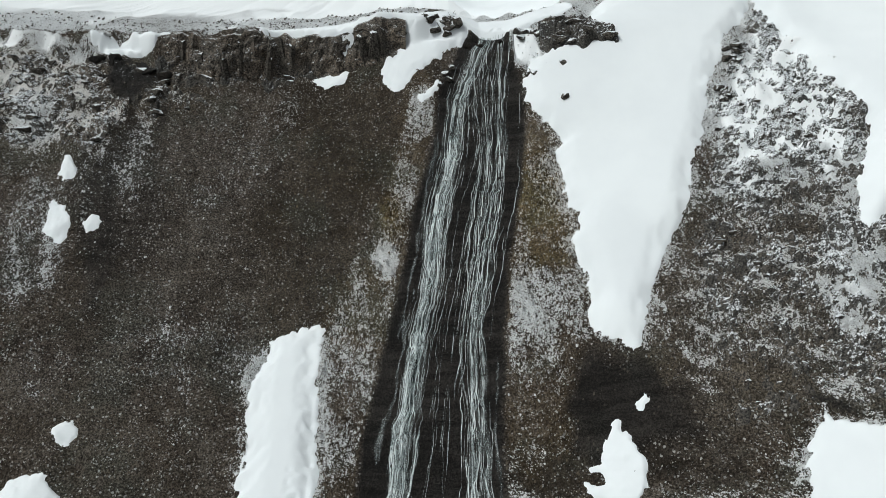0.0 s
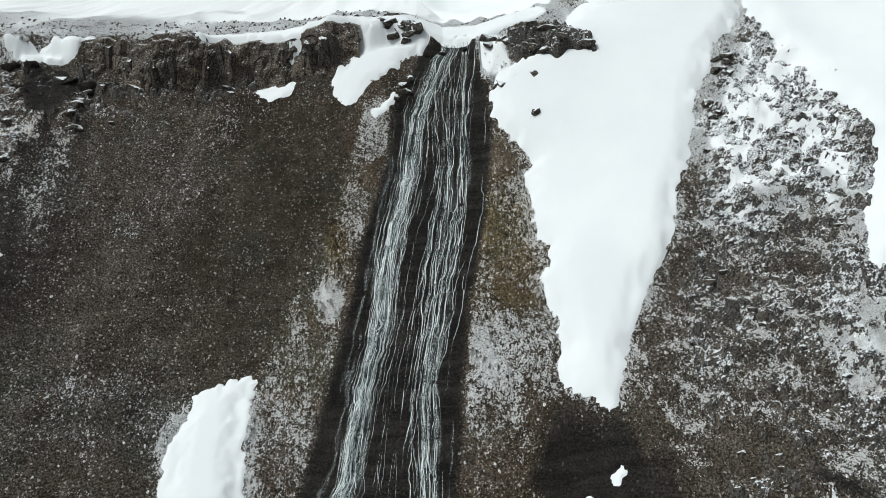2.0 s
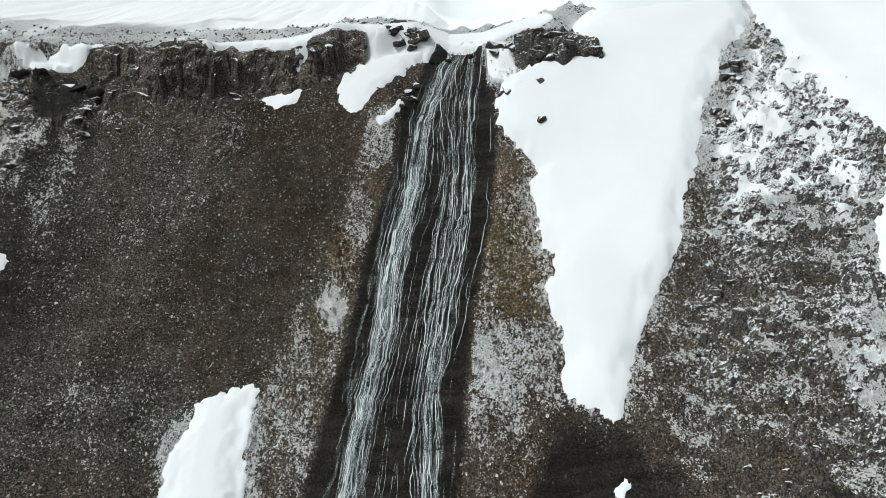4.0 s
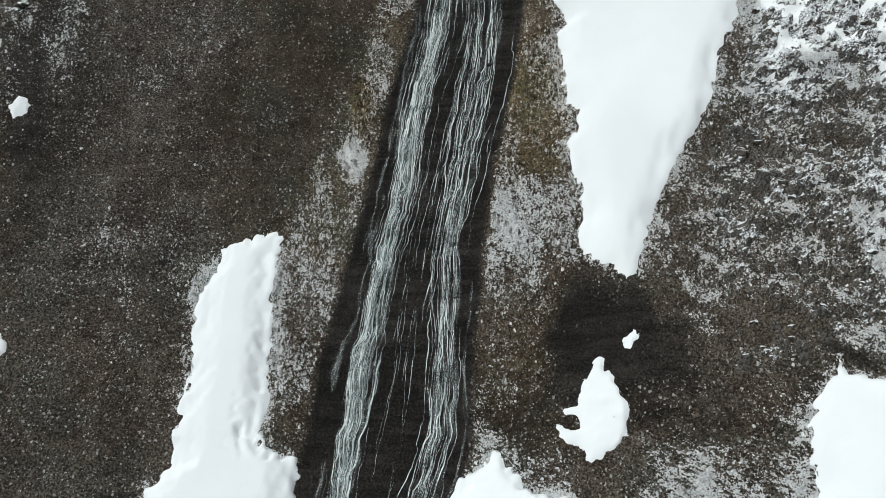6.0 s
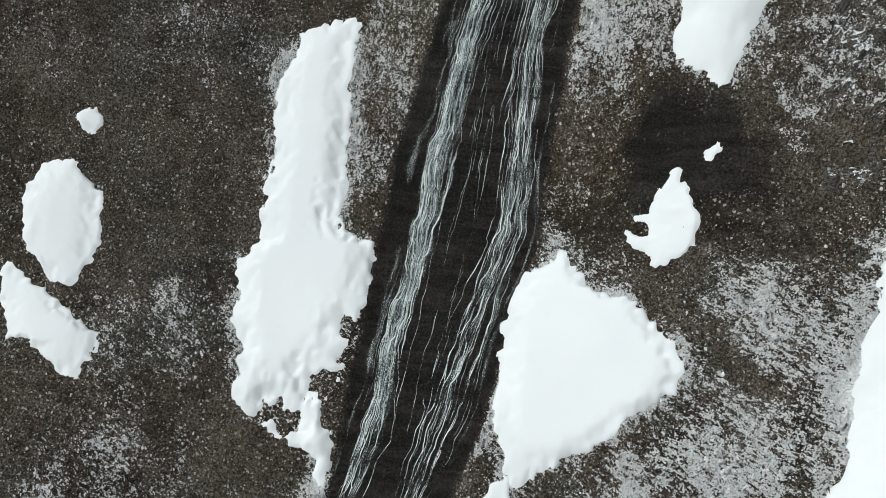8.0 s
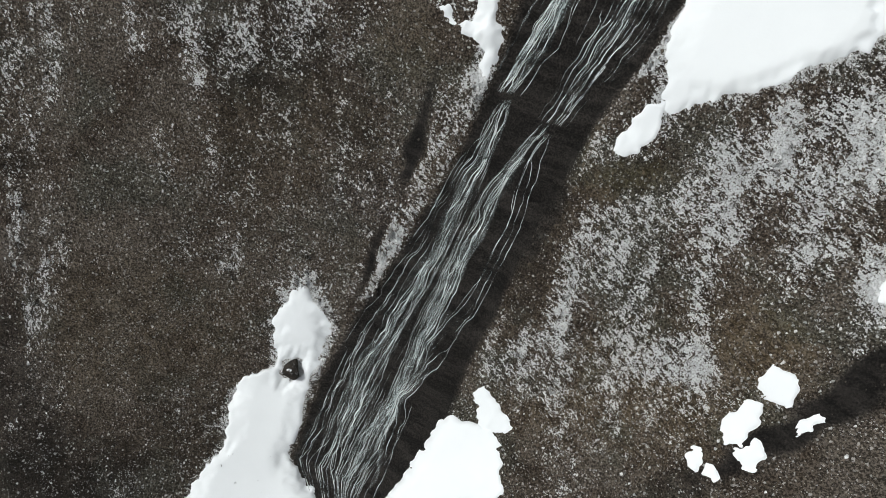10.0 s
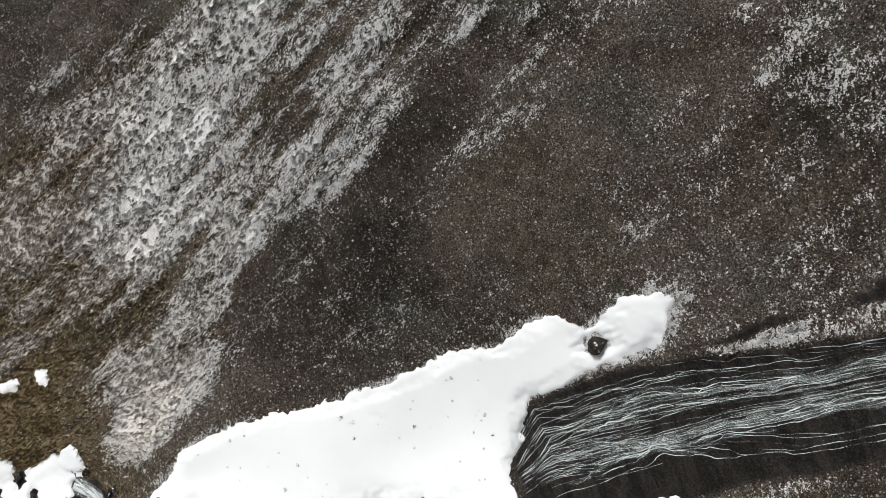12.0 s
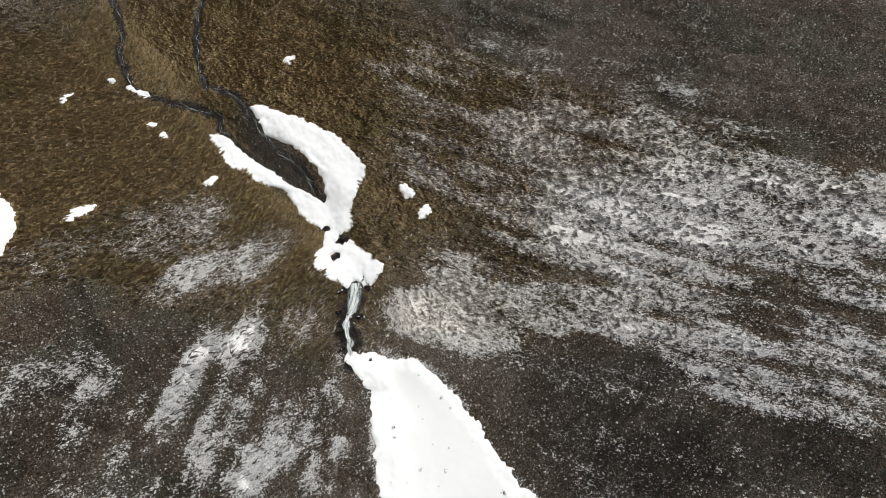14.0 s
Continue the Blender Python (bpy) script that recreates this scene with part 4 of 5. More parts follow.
zone("stripe_frost", (-49.4, -2.0), (0.9, 0.9), (4.7, -8.6), (0.46, 0, 0.1, 0))
zone("stripe_frost_low", (-45.5, -18.6), (1.6, 1.3), (3.0, -5.0), (0.44, 0, 0.1, 0))
zone("slab_patch", (-20.5, -0.6), (4.6, 2.0), (0.4, -2.0), (0.3, 0.05, 0, 0.55))
zone("frost_flank", (-54.5, -18.3), (3.6, 5.7), (7.4, -7.9), (0.52, 0.1, 0.05, 0))
zone("frost_flank_green", (-54.7, -5.3), (2.4, 3.2), (3.4, -3.2), (0.46, 0, 0.15, 0))
zone("scree_dark_foot", (-44.1, -15.2), (-3.7, 6.3), (3.6, 1.3), (0.29, 0.05, 0.55, 0))
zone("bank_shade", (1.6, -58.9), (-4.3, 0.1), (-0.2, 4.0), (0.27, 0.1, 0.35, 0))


def regions(x, y):
    """Dusting, turf, darkness (wet ground, dark earth, painted shade) and rock at places of the plan, as four columns.
    """
    x, y = np.asarray(x, float), np.asarray(y, float)
    out = np.empty((len(x), 4))
    out[:] = (0.31, 0.08, 0.08, 0.12)
    wx = x + 1.6 * fbm(x, y, 7.0, 3, 31) + 0.5 * rough(x, y, 1.3, 37)
    wy = y + 1.6 * fbm(x, y, 7.0, 3, 41) + 0.5 * rough(x, y, 1.3, 47)
    for (cx, cy), (ax, ay), (bx, by), values in ZONES:
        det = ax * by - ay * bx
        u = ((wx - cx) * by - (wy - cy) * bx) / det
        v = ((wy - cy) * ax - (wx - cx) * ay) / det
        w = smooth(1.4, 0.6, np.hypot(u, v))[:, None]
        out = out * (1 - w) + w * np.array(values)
    high = smooth(78.0, 79.5, y)[:, None]
    out = out * (1 - high) + high * np.array((0.67, 0.0, 0.0, 0.15))
    far = smooth(88, 125, y)[:, None]
    out = out * (1 - far) + far * np.array((0.97, 0.0, 0.0, 0.0))
    # the wet bed of the fall
    l, r = np.interp(y, CHANNEL_Y, CHANNEL_L), np.interp(y, CHANNEL_Y, CHANNEL_R)
    inside = np.minimum(wx * 0.3 + x * 0.7 - l, r - wx * 0.3 - x * 0.7)
    w = (smooth(-0.5, 0.3, inside) * smooth(-16, -13, y) * smooth(79, 77.5, y))[:, None]
    out = out * (1 - w) + w * np.array((0.0, 0.0, 0.9, 0.5))
    # the stream's own bed, then the two brooks that it parts into
    near = polyline_distance(x, y, ((-20.4, -50.0), (-21.6, -52.1), (-22.7, -53.9), (-24.4, -55.2), (-26.2, -57.2), (-28, -60), (-29, -67))) + 0.5 * rough(x, y, 0.9, 51) + 0.3 * rough(x, y, 0.4, 53)
    w = smooth(1.4, 0.9, near)[:, None]
    out = out * (1 - w) + w * np.array((0.0, 0.0, 0.95, 0.4))
    for brook in BROOKS:
        near = polyline_distance(x, y, brook) + 0.22 * rough(x, y, 0.6, 55)
        w = smooth(0.75, 0.4, near)[:, None]
        out = out * (1 - w) + w * np.array((0.0, 0.15, 0.8, 0.3))
    # dark scree past the frosted grass, along a clear line
    brink = np.interp(y, (-80, -69, -56, -42, -27, -10, 10), (-62, -65, -68.3, -72.2, -74.5, -75.5, -76))
    w = (smooth(0.6, -0.6, x - brink + 0.8 * fbm(x, y, 2.5, 3, 63)) * smooth(-90, -72, y) * smooth(16, 6, y))[:, None]
    out = out * (1 - w) + w * np.array((0.20, 0.04, 0.0, 0.3))
    # downhill streaks on the two banks of the stream
    u, v = 0.82 * x + 0.58 * y, 0.82 * y - 0.58 * x
    out[:, 0] += 0.5 * fbm(u / 3.5, v, 2.0, 3, 57) * smooth(-24, -18, x) * smooth(-22, -32, y) * smooth(-80, -62, y)
    u, v = 0.38 * x - 0.92 * y, 0.92 * x + 0.38 * y
    out[:, 0] += 0.34 * smooth(0.12, 0.4, out[:, 0]) * fbm(u / 5.0, v, 1.3, 3, 59) * smooth(-30, -42, x) * smooth(10, -8, y)
    # a fringe of specks round the large snow
    for n in ("couloir", "left_strip", "fall_side", "far_right", "base_field", "base_upper"):
        out[:, 0] += 0.34 * smooth(-1.8, -0.1, snow_depth(SNOW_EDGES[n], x, y, 0.5)) * (1 - out[:, 2]) * (1 - out[:, 0])
    out[:, 0] += 0.16 * fbm(x, y, 9.0, 4, 61) + 0.10 * rough(x * 1.0 + y * 0.3, y * 0.25, 1.2, 67)
    return np.clip(out, 0, 1)


def ground_height(x, y, region=None):
    """The ground with its channel, stream bed, ledges and roughness."""
    x, y = np.asarray(x, float), np.asarray(y, float)
    h = large_form(x, y)
    if region is None:
        region = regions(x, y)
    tan, dark, rock = region[:, 1], region[:, 2], region[:, 3]
    l, r = np.interp(y, CHANNEL_Y, CHANNEL_L), np.interp(y, CHANNEL_Y, CHANNEL_R)
    bed = smooth(-0.8, 1.0, np.minimum(x - l, r - x)) * smooth(-15, -12, y) * smooth(79, 77, y)
    rise = y + 0.5 * rough(x, y, 3.0, 71) + 0.25 * rough(x, y, 0.9, 73)
    step = rise / 1.7 - np.floor(rise / 1.7)
    h = h - bed * (0.7 + 0.45 * (smooth(0.1, 0.9, step) - step) * -1)
    st = polyline_distance(x, y, STREAM)
    h = h - 1.5 * smooth(5.0, 0.6, st) * smooth(-36, -48, y)
    h = h + 0.9 * fbm(x, y, 13.0, 3, 81) * (1 - 0.6 * bed)
    h = h + (0.26 + 0.16 * smooth(18, 30, y) + 0.5 * rock) * fbm(x, y, 2.6, 4, 91) * (1 - 0.5 * bed)
    h = h + (0.10 + 0.10 * tan) * fbm(x, y * 0.8, 0.8, 3, 101)
    # ridges that run down both banks of the stream
    u, v = 0.82 * x + 0.58 * y, 0.82 * y - 0.58 * x
    h = h + 0.75 * fbm(u / 3.5, v, 2.0, 3, 57) * smooth(-24, -18, x) * smooth(-22, -32, y) * smooth(-80, -62, y)
    u, v = 0.38 * x - 0.92 * y, 0.92 * x + 0.38 * y
    h = h + 0.4 * fbm(u / 5.0, v, 1.3, 3, 59) * smooth(-34, -44, x) * smooth(10, -8, y) * (1 - bed)
    h = h + 0.4 * tan * fbm(x, y, 3.2, 3, 109) * smooth(-30, -45, y)
    # knobs and hollows of the steep wall
    h = h + 0.34 * fbm(x + 0.4 * y, y, 1.7, 3, 105) * smooth(14, 28, y) * (1 - bed)
    # ribs and ledges where the rock is bare
    shelf = (h + 2.4 * fbm(x, y, 9.0, 3, 103)) / 2.1
    shelf = shelf - np.floor(shelf)
    h = h + rock * 0.9 * (smooth(0.3, 0.7, shelf) - shelf)
    shelf = (h + 1.6 * fbm(x, y, 4.0, 3, 107)) / 0.95
    shelf = shelf - np.floor(shelf)
    h = h + np.maximum(rock, 0.6 * bed) * 0.42 * (smooth(0.3, 0.7, shelf) - shelf)
    h = h + 0.2 * smooth(84, 95, y) * fbm(x, y, 3.0, 3, 111)
    return h


def grid_steps(low, high, fine, far, grow=1.18):
    """Even steps from low to high, then ever wider ones out to far on both sides."""
    mid = list(np.arange(low, high, fine))
    a, b, step = [], [], fine
    lo, hi = low, mid[-1]
    while lo > -far:
        step *= grow
        lo -= step
        a.append(lo)
    step = fine
    while hi < far:
        step *= grow
        hi += step
        b.append(hi)
    return np.array(a[::-1] + mid + b)


def mesh_from(name, verts, faces, material, region=None, even=True, layer="region"):
    me = bpy.data.meshes.new(name)
    verts, faces = np.asarray(verts, np.float32), np.asarray(faces, np.int32)
    k = faces.shape[1]
    me.vertices.add(len(verts))
    me.vertices.foreach_set("co", verts.ravel())
    me.loops.add(faces.size)
    me.loops.foreach_set("vertex_index", faces.ravel())
    me.polygons.add(len(faces))
    me.polygons.foreach_set("loop_start", np.arange(0, faces.size, k, dtype=np.int32))
    me.polygons.foreach_set("loop_total", np.full(len(faces), k, np.int32))
    me.polygons.foreach_set("use_smooth", np.full(len(faces), even))
    if region is not None:
        at = me.attributes.new(layer, "FLOAT_COLOR", "POINT")
        at.data.foreach_set("color", np.asarray(region, np.float32).ravel())
    me.materials.append(material)
    me.update(calc_edges=True)
    me.validate()
    return me


def sheet(nx, ny):
    i = np.arange(nx * ny).reshape(ny, nx)
    return np.stack([i[:-1, :-1], i[:-1, 1:], i[1:, 1:], i[1:, :-1]], -1).reshape(-1, 4)


def part(name, me, parent, label=""):
    ob = new(name, me)
    ob.parent = parent
    return tagged(ob, label) if label else ob


# ---- ground ----
gx, gy = grid_steps(-80, 46, 0.32, 900), grid_steps(-108, 80, 0.32, 900)
GX, GY = [a.ravel() for a in np.meshgrid(gx, gy)]
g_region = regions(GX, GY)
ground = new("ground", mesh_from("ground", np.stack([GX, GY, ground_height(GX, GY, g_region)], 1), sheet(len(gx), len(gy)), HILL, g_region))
tagged(ground, "steep brown scree and turf hillside dusted with snow", "hillside", kind="structure")

# ---- bodies of snow ----
def snow_sheet(name, edges, label, deep=0.5, fine=0.3, group="old snow patches", keep_out=(), ragged=1.0, level=0.92):
    """One body of snow over the union of the edges, thin at its rim and deep within."""
    lows, highs = [], []
    for turn, left, right in edges:
        c, s = math.cos(radians(turn)), math.sin(radians(turn))
        pts = np.array([(p * c - q * s, p * s + q * c) for q, p in (*left, *right)])
        lows.append(pts.min(0) - 1)
        highs.append(pts.max(0) + 1)
    low, high = np.min(lows, 0), np.max(highs, 0)
    xs, ys = np.arange(low[0], high[0] + fine, fine), np.arange(low[1], high[1] + fine, fine)
    X, Y = [a.ravel() for a in np.meshgrid(xs, ys)]
    d = np.full(len(X), -9.0)
    for e in edges:
        d = np.maximum(d, snow_depth(e, X, Y, ragged))
    for hx, hy, hr in keep_out:
        d = np.minimum(d, np.hypot(X - hx, (Y - hy) * 1.2) - hr * (1 + 0.5 * rough(X, Y, 0.7, 141) + 0.5 * rough(X, Y, 0.3, 143)))
    z = ground_height(X, Y)
    soft = large_form(X, Y) + 0.8 * fbm(X, Y, 13.0, 2, 81) - 1.5 * smooth(5.0, 0.6, polyline_distance(X, Y, STREAM)) * smooth(-36, -48, Y)
    k = smooth(0.1, 1.7, d)
    top = (z * (1 - level * k) + level * k * soft) + deep * smooth(0, 2.4, d) + 0.13 * smooth(-0.02, 0.35, d) + np.minimum(d, 0) * 0.9 + 0.03 * k * fbm(X, Y, 2.5, 3, 151)
    top = np.where(d < 0, np.minimum(top, z - 0.02 + d * 0.5), np.maximum(top, z + 0.02 * smooth(0, 0.3, d)))
    faces = sheet(len(xs), len(ys))
    faces = faces[(d[faces] > -0.12).any(1)]
    used, back = np.unique(faces, return_inverse=True)
    me = mesh_from(name, np.stack([X, Y, top], 1)[used], back.reshape(-1, 4), SNOW_MAT)
    return tagged(new(name, me), label, "snow", group)


BOULDER_HOLES = {"stream_knot": ((-29.3, -63.5, 0.7), (-26.9, -62.2, 0.6), (-28.7, -66.0, 0.45), (-26.3, -57.3, 1.0)), "holed": ((8.9, 39.1, 0.42), (8.2, 39.5, 0.3)), "base": ((-21.3, -2.6, 1.1),)}
snow_sheet("snow_couloir", [SNOW_EDGES["couloir"]], "deep smooth white snow filling the gully beside the waterfall", 0.6, 0.3)
snow_sheet("snow_slope", [SNOW_EDGES["upper_snow"]], "high snow slope above the couloir and the rim", 0.6, 1.2)
snow_sheet("snow_slope", [SNOW_EDGES["east_snow"]], "smooth white snow slope behind the rocky buttress", 0.8, 0.5)
snow_sheet("snow_field", [SNOW_EDGES[n] for n in ("base_field", "base_upper", "base_mid", "base_right")], "white snow field at the foot of the fall, dotted with stones", 0.4, 0.22, keep_out=BOULDER_HOLES["base"])
snow_sheet("snow_strip", [SNOW_EDGES["left_strip"]], "long white snow strip beside the waterfall's dark bed", 0.65, 0.2, keep_out=((-13.0, 40.3, 1.5), (-13.4, 29.2, 1.3), (-17.6, 27.0, 0.9), (-16.0, 26.6, 0.8), (-12.2, 32.6, 0.8)))
snow_sheet("snow_patch", [SNOW_EDGES["fall_side"]], "broad rounded snow patch beside the falling water", 0.55, 0.2)
snow_sheet("snow_patch", [SNOW_EDGES["far_right"]], "large flat snow patch below the rocky buttress", 0.4, 0.25)
snow_sheet("snow_cornice", [SNOW_EDGES["rim_lip"]], "overhanging white snow lip along the cliff edge", 0.4, 0.2)
snow_sheet("snow_cornice", [SNOW_EDGES["rim_lip_west"]], "short white snow lip above the dark cliff", 0.6, 0.2)
snow_sheet("snow_saddle", [SNOW_EDGES["saddle"]], "smooth white snow saddle over the lip of the fall", 0.4, 0.25)
snow_sheet("snow_patch", [SNOW_EDGES["shoulder"], SNOW_EDGES["shoulder_low"]], "white snow on the shoulder beside the lip of the fall", 0.4, 0.2)
snow_sheet("stream_snow", [SNOW_EDGES[n] for n in ("stream_knot", "stream_right", "stream_left")], "white snow banks bridging the stream below the fall", 0.25, 0.2, ragged=0.6, level=0.7, keep_out=BOULDER_HOLES["stream_knot"])
for key, edge in SNOW_EDGES.items():
    if key.startswith(("upper_a", "upper_b", "upper_c", "mid", "dot", "toe", "gully", "bit", "holed", "base_dot", "ledge")):
        where = {"gully": "small white snow patch in the dark side gully", "bit": "small white snow patch on the brown meadow",
                 "mid": "ragged white snow patch on the dark scree wall"}.get(key.split("_")[0], "small ragged white snow patch on the hillside")
        snow_sheet("snow_patch", [edge], where, 0.30, 0.14, ragged=0.75, keep_out=BOULDER_HOLES.get(key, ()))


# ---- rocks ----
def hull_mesh(name, seed, size, material, points=16, flat=0.0):
    """An angular stone: the hull of random points in a box of that size, its foot at z = 0."""
    rnd = random.Random(seed)
    bm = bmesh.new()
    for _ in range(points):
        v = Vector((rnd.uniform(-1, 1), rnd.uniform(-1, 1), rnd.uniform(-1, 1)))
        v /= max(abs(c) for c in v) ** (0.75 - flat)
        bm.verts.new((v.x * size[0] / 2, v.y * size[1] / 2, (v.z + 0.7) * size[2] / 2))
    got = bmesh.ops.convex_hull(bm, input=bm.verts)
    bmesh.ops.delete(bm, geom=list({g for g in got["geom_interior"] + got["geom_unused"] if isinstance(g, bmesh.types.BMVert)}), context="VERTS")
    bmesh.ops.bevel(bm, geom=list(bm.edges), offset=min(size) * 0.05, segments=1, affect="EDGES")
    me = bpy.data.meshes.new(name)
    bm.to_mesh(me)
    bm.free()
    me.materials.append(material)
    return me


def height_at(x, y):
    return float(ground_height(np.array([x]), np.array([y]))[0])


def column_mesh(seed, width, tall, material):
    """A basalt column: an uneven six-sided prism with broken joints."""
    rnd = random.Random(seed)
    bm = bmesh.new()
    rings = []
    turn = rnd.uniform(0, 1)
    levels = [0, 0.3 + rnd.uniform(-.1, .1), 0.65 + rnd.uniform(-.1, .1), 0.97]
    radii = [rnd.uniform(0.85, 1.1) for _ in range(6)]
    for lv in levels:
        for rep in (0, 1) if 0 < lv < 0.9 else (0,):
            dx, dy = rnd.uniform(-.03, .03) * width, rnd.uniform(-.03, .03) * width
            k = rnd.uniform(0.96, 1.03)
            rings.append([bm.verts.new((dx + math.cos(turn + a * math.pi / 3) * radii[a] * k * width / 2, dy + math.sin(turn + a * math.pi / 3) * radii[a] * k * width / 2,
                                        lv * tall + rep * 0.03 + (rnd.uniform(-.06, .1) * width if lv > 0.9 else 0))) for a in range(6)])
    for a, b in zip(rings, rings[1:]):
        for i in range(6):
            bm.faces.new((a[i], a[(i + 1) % 6], b[(i + 1) % 6], b[i]))
    peak = bm.verts.new((rnd.uniform(-.1, .1), rnd.uniform(-.1, .1), tall * 1.02))
    for i in range(6):
        bm.faces.new((rings[-1][i], rings[-1][(i + 1) % 6], peak))
    me = bpy.data.meshes.new("column")
    bm.to_mesh(me)
    bm.free()
    me.materials.append(material)
    return me


COLUMNS = [column_mesh(k, 1.0, 1.0, BASALT) for k in range(9)]


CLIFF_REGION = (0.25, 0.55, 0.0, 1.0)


def cliff_face(x0, x1, label, face_label, seed, columns):
    """A steep weathered band of basalt under the rim, ribbed and blocky, with some columns standing free."""
    cliff = new("basalt_cliff")
    xm = (x0 + x1) / 2
    cliff.location = (xm, 76.5, height_at(xm, 76.0))
    tagged(cliff, label, "cliff", "basalt cliff at the rim")
    xs = np.arange(x0 - 0.3, x1 + 0.31, 0.14)
    rim = rim_line(xs)
    top = ground_height(xs, rim + 1.5) - 0.1 + 0.25 * rough(xs, 0 * xs, 1.2, seed)
    foot = ground_height(xs, rim - 0.9) - 0.5
    levels = np.linspace(0, 1, 40)
    X, S = [a.ravel() for a in np.meshgrid(xs, levels)]
    k = np.tile(np.arange(len(xs)), len(levels))
    Z = foot[k] + (top - foot)[k] * S
    wx = X + 0.25 * rough(X, Z, 0.9, seed + 1)
    out = 0.30 * np.floor(2.6 * rough(wx, Z * 0.25, 1.1, seed + 2)) / 2 + 0.16 * np.floor(2.6 * rough(wx, Z * 0.5, 0.5, seed + 3)) / 2
    out = out + 0.28 * fbm(X, Z * 0.5, 1.4, 4, seed + 4) + 0.5 * rough(X, Z * 0.3, 4.0, seed + 5)
    ledge_ = (Z + 0.8 * rough(X, Z, 2.0, seed + 6)) / 1.3
    ledge_ = ledge_ - np.floor(ledge_)
    Y = rim[k] - 0.75 + 1.5 * S + 0.22 * (smooth(0.3, 0.8, ledge_) - ledge_) + out * smooth(1.1, 0.8, S)
    Y = Y + 1.4 * smooth(0.93, 1.0, S)
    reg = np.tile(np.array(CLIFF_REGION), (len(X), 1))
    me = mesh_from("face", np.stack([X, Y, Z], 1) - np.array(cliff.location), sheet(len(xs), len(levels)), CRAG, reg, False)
    part("face", me, cliff, face_label)
    rnd_ = random.Random(seed)
    for _ in range(columns):
        x = rnd_.uniform(x0 + 0.5, x1 - 0.5)
        j = int(np.argmin(abs(xs - x)))
        w = rnd_.choice((0.6, 0.8, 1.0))
        tall = (top[j] - foot[j]) * rnd_.uniform(0.45, 0.85)
        ob = part("column", COLUMNS[rnd_.randrange(9)], cliff)
        ob.location = Vector((x, rim[j] - 0.35 + rnd_.uniform(-.15, .1), foot[j])) - cliff.location
        ob.rotation_euler = (-0.22, rnd_.uniform(-.05, .05), rnd_.uniform(0, 6.28))
        ob.scale = (w, w, tall)
    return cliff


cliff_face(-37.5, -27.2, "weathered brown basalt cliff under the snowy rim", "ribbed brown rock face", 503, 5)
cliff_face(-27.2, -14, "brown basalt cliff under a snow lip", "ribbed brown rock face", 505, 7)
cliff_face(-14, -8.2, "grey-brown columnar basalt cliff beside the snow shoulder", "upright grey-brown columns", 507, 10)

ROCKS = [hull_mesh("rock", k, (1, 1, 1), SNOWY_ROCK, 18, 0.3) for k in range(10)]
BARE = [hull_mesh("rock", k + 50, (1, 1, 1), BASALT, 18, 0.3) for k in range(8)]
DARK = [hull_mesh("rock", k + 90, (1, 1, 1), WET_ROCK, 14, 0.2) for k in range(6)]


def crag_height(x, y, reg):
    """The ground with broken steps, ribs and blocks where the rock is bare."""
    h = ground_height(x, y, reg)
    wx, wy = x + 0.5 * fbm(x, y, 1.4, 3, 171), y + 0.5 * fbm(x, y, 1.4, 3, 172)
    rib = rough(wx, y * 0.2, 0.5, 173) * smooth(58, 50, y)
    block = np.floor(3 * rough(wx, wy, 1.0, 174)) * 0.10 + np.floor(2.5 * rough(wx * 0.8, wy, 0.42, 175)) * 0.13
    out = h + 0.26 * rib + 0.45 * fbm(x, y, 1.5, 4, 177) + block
    for step, part_, seed in ((1.6, 0.30, 181), (0.5, 0.6, 183)):
        s = (out + step * 3.2 * fbm(x * 1.3, y, step * 2.4, 4, seed)) / step
        s = s - np.floor(s)
        out = out + part_ * step * (smooth(0.3, 0.7, s) - s)
    return out + 0.15


def crag_face(parent, low, high, label, clear=(), lift=0.0):
    """The broken face of a crag, sunk into the ground where its bare rock ends."""
    xs, ys = np.arange(low[0], high[0], 0.17), np.arange(low[1], high[1], 0.12)
    X, Y = [a.ravel() for a in np.meshgrid(xs, ys)]
    reg = regions(X, Y)
    w = smooth(0.42, 0.62, reg[:, 3] + 0.12 * fbm(X, Y, 1.6, 3, 191))
    for n in clear:
        w = w * smooth(1.0, -0.1, snow_depth(SNOW_EDGES[n], X, Y))
    z = ground_height(X, Y, reg)
    z = z + w * (crag_height(X, Y, reg) + lift - z) - (1 - w) * 0.35
    faces = sheet(len(xs), len(ys))
    faces = faces[(w[faces] > 0.03).any(1)]
    used, back = np.unique(faces, return_inverse=True)
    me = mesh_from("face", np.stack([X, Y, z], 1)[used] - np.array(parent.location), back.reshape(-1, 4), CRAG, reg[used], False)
    return part("face", me, parent, label)


def outcrop(name, spots, size, label, seed, meshes, group="rock outcrops", upright=0.85):
    """Blocks of broken rock that stand together; spots are places of the plan."""
    rnd = random.Random(seed)
    base = new(name)
    base.location = (*spots[0], height_at(*spots[0]))
    tagged(base, label, "rock outcrop", group)
    for sx, sy in spots:
        for _ in range(3):
            w = size * rnd.uniform(0.6, 1.3)
            x, y = sx + rnd.uniform(-.6, .6) * size, sy + rnd.uniform(-.5, .5) * size
            ob = part("rock", rnd.choice(meshes), base)
            ob.location = Vector((x, y, height_at(x, y) - 0.25 * w)) - base.location
            ob.rotation_euler = (rnd.uniform(-.3, .3), rnd.uniform(-.3, .3), rnd.uniform(0, 6.28))
            ob.scale = (w * rnd.uniform(1, 1.5), w, w * upright * rnd.uniform(0.8, 1.2))
    return base


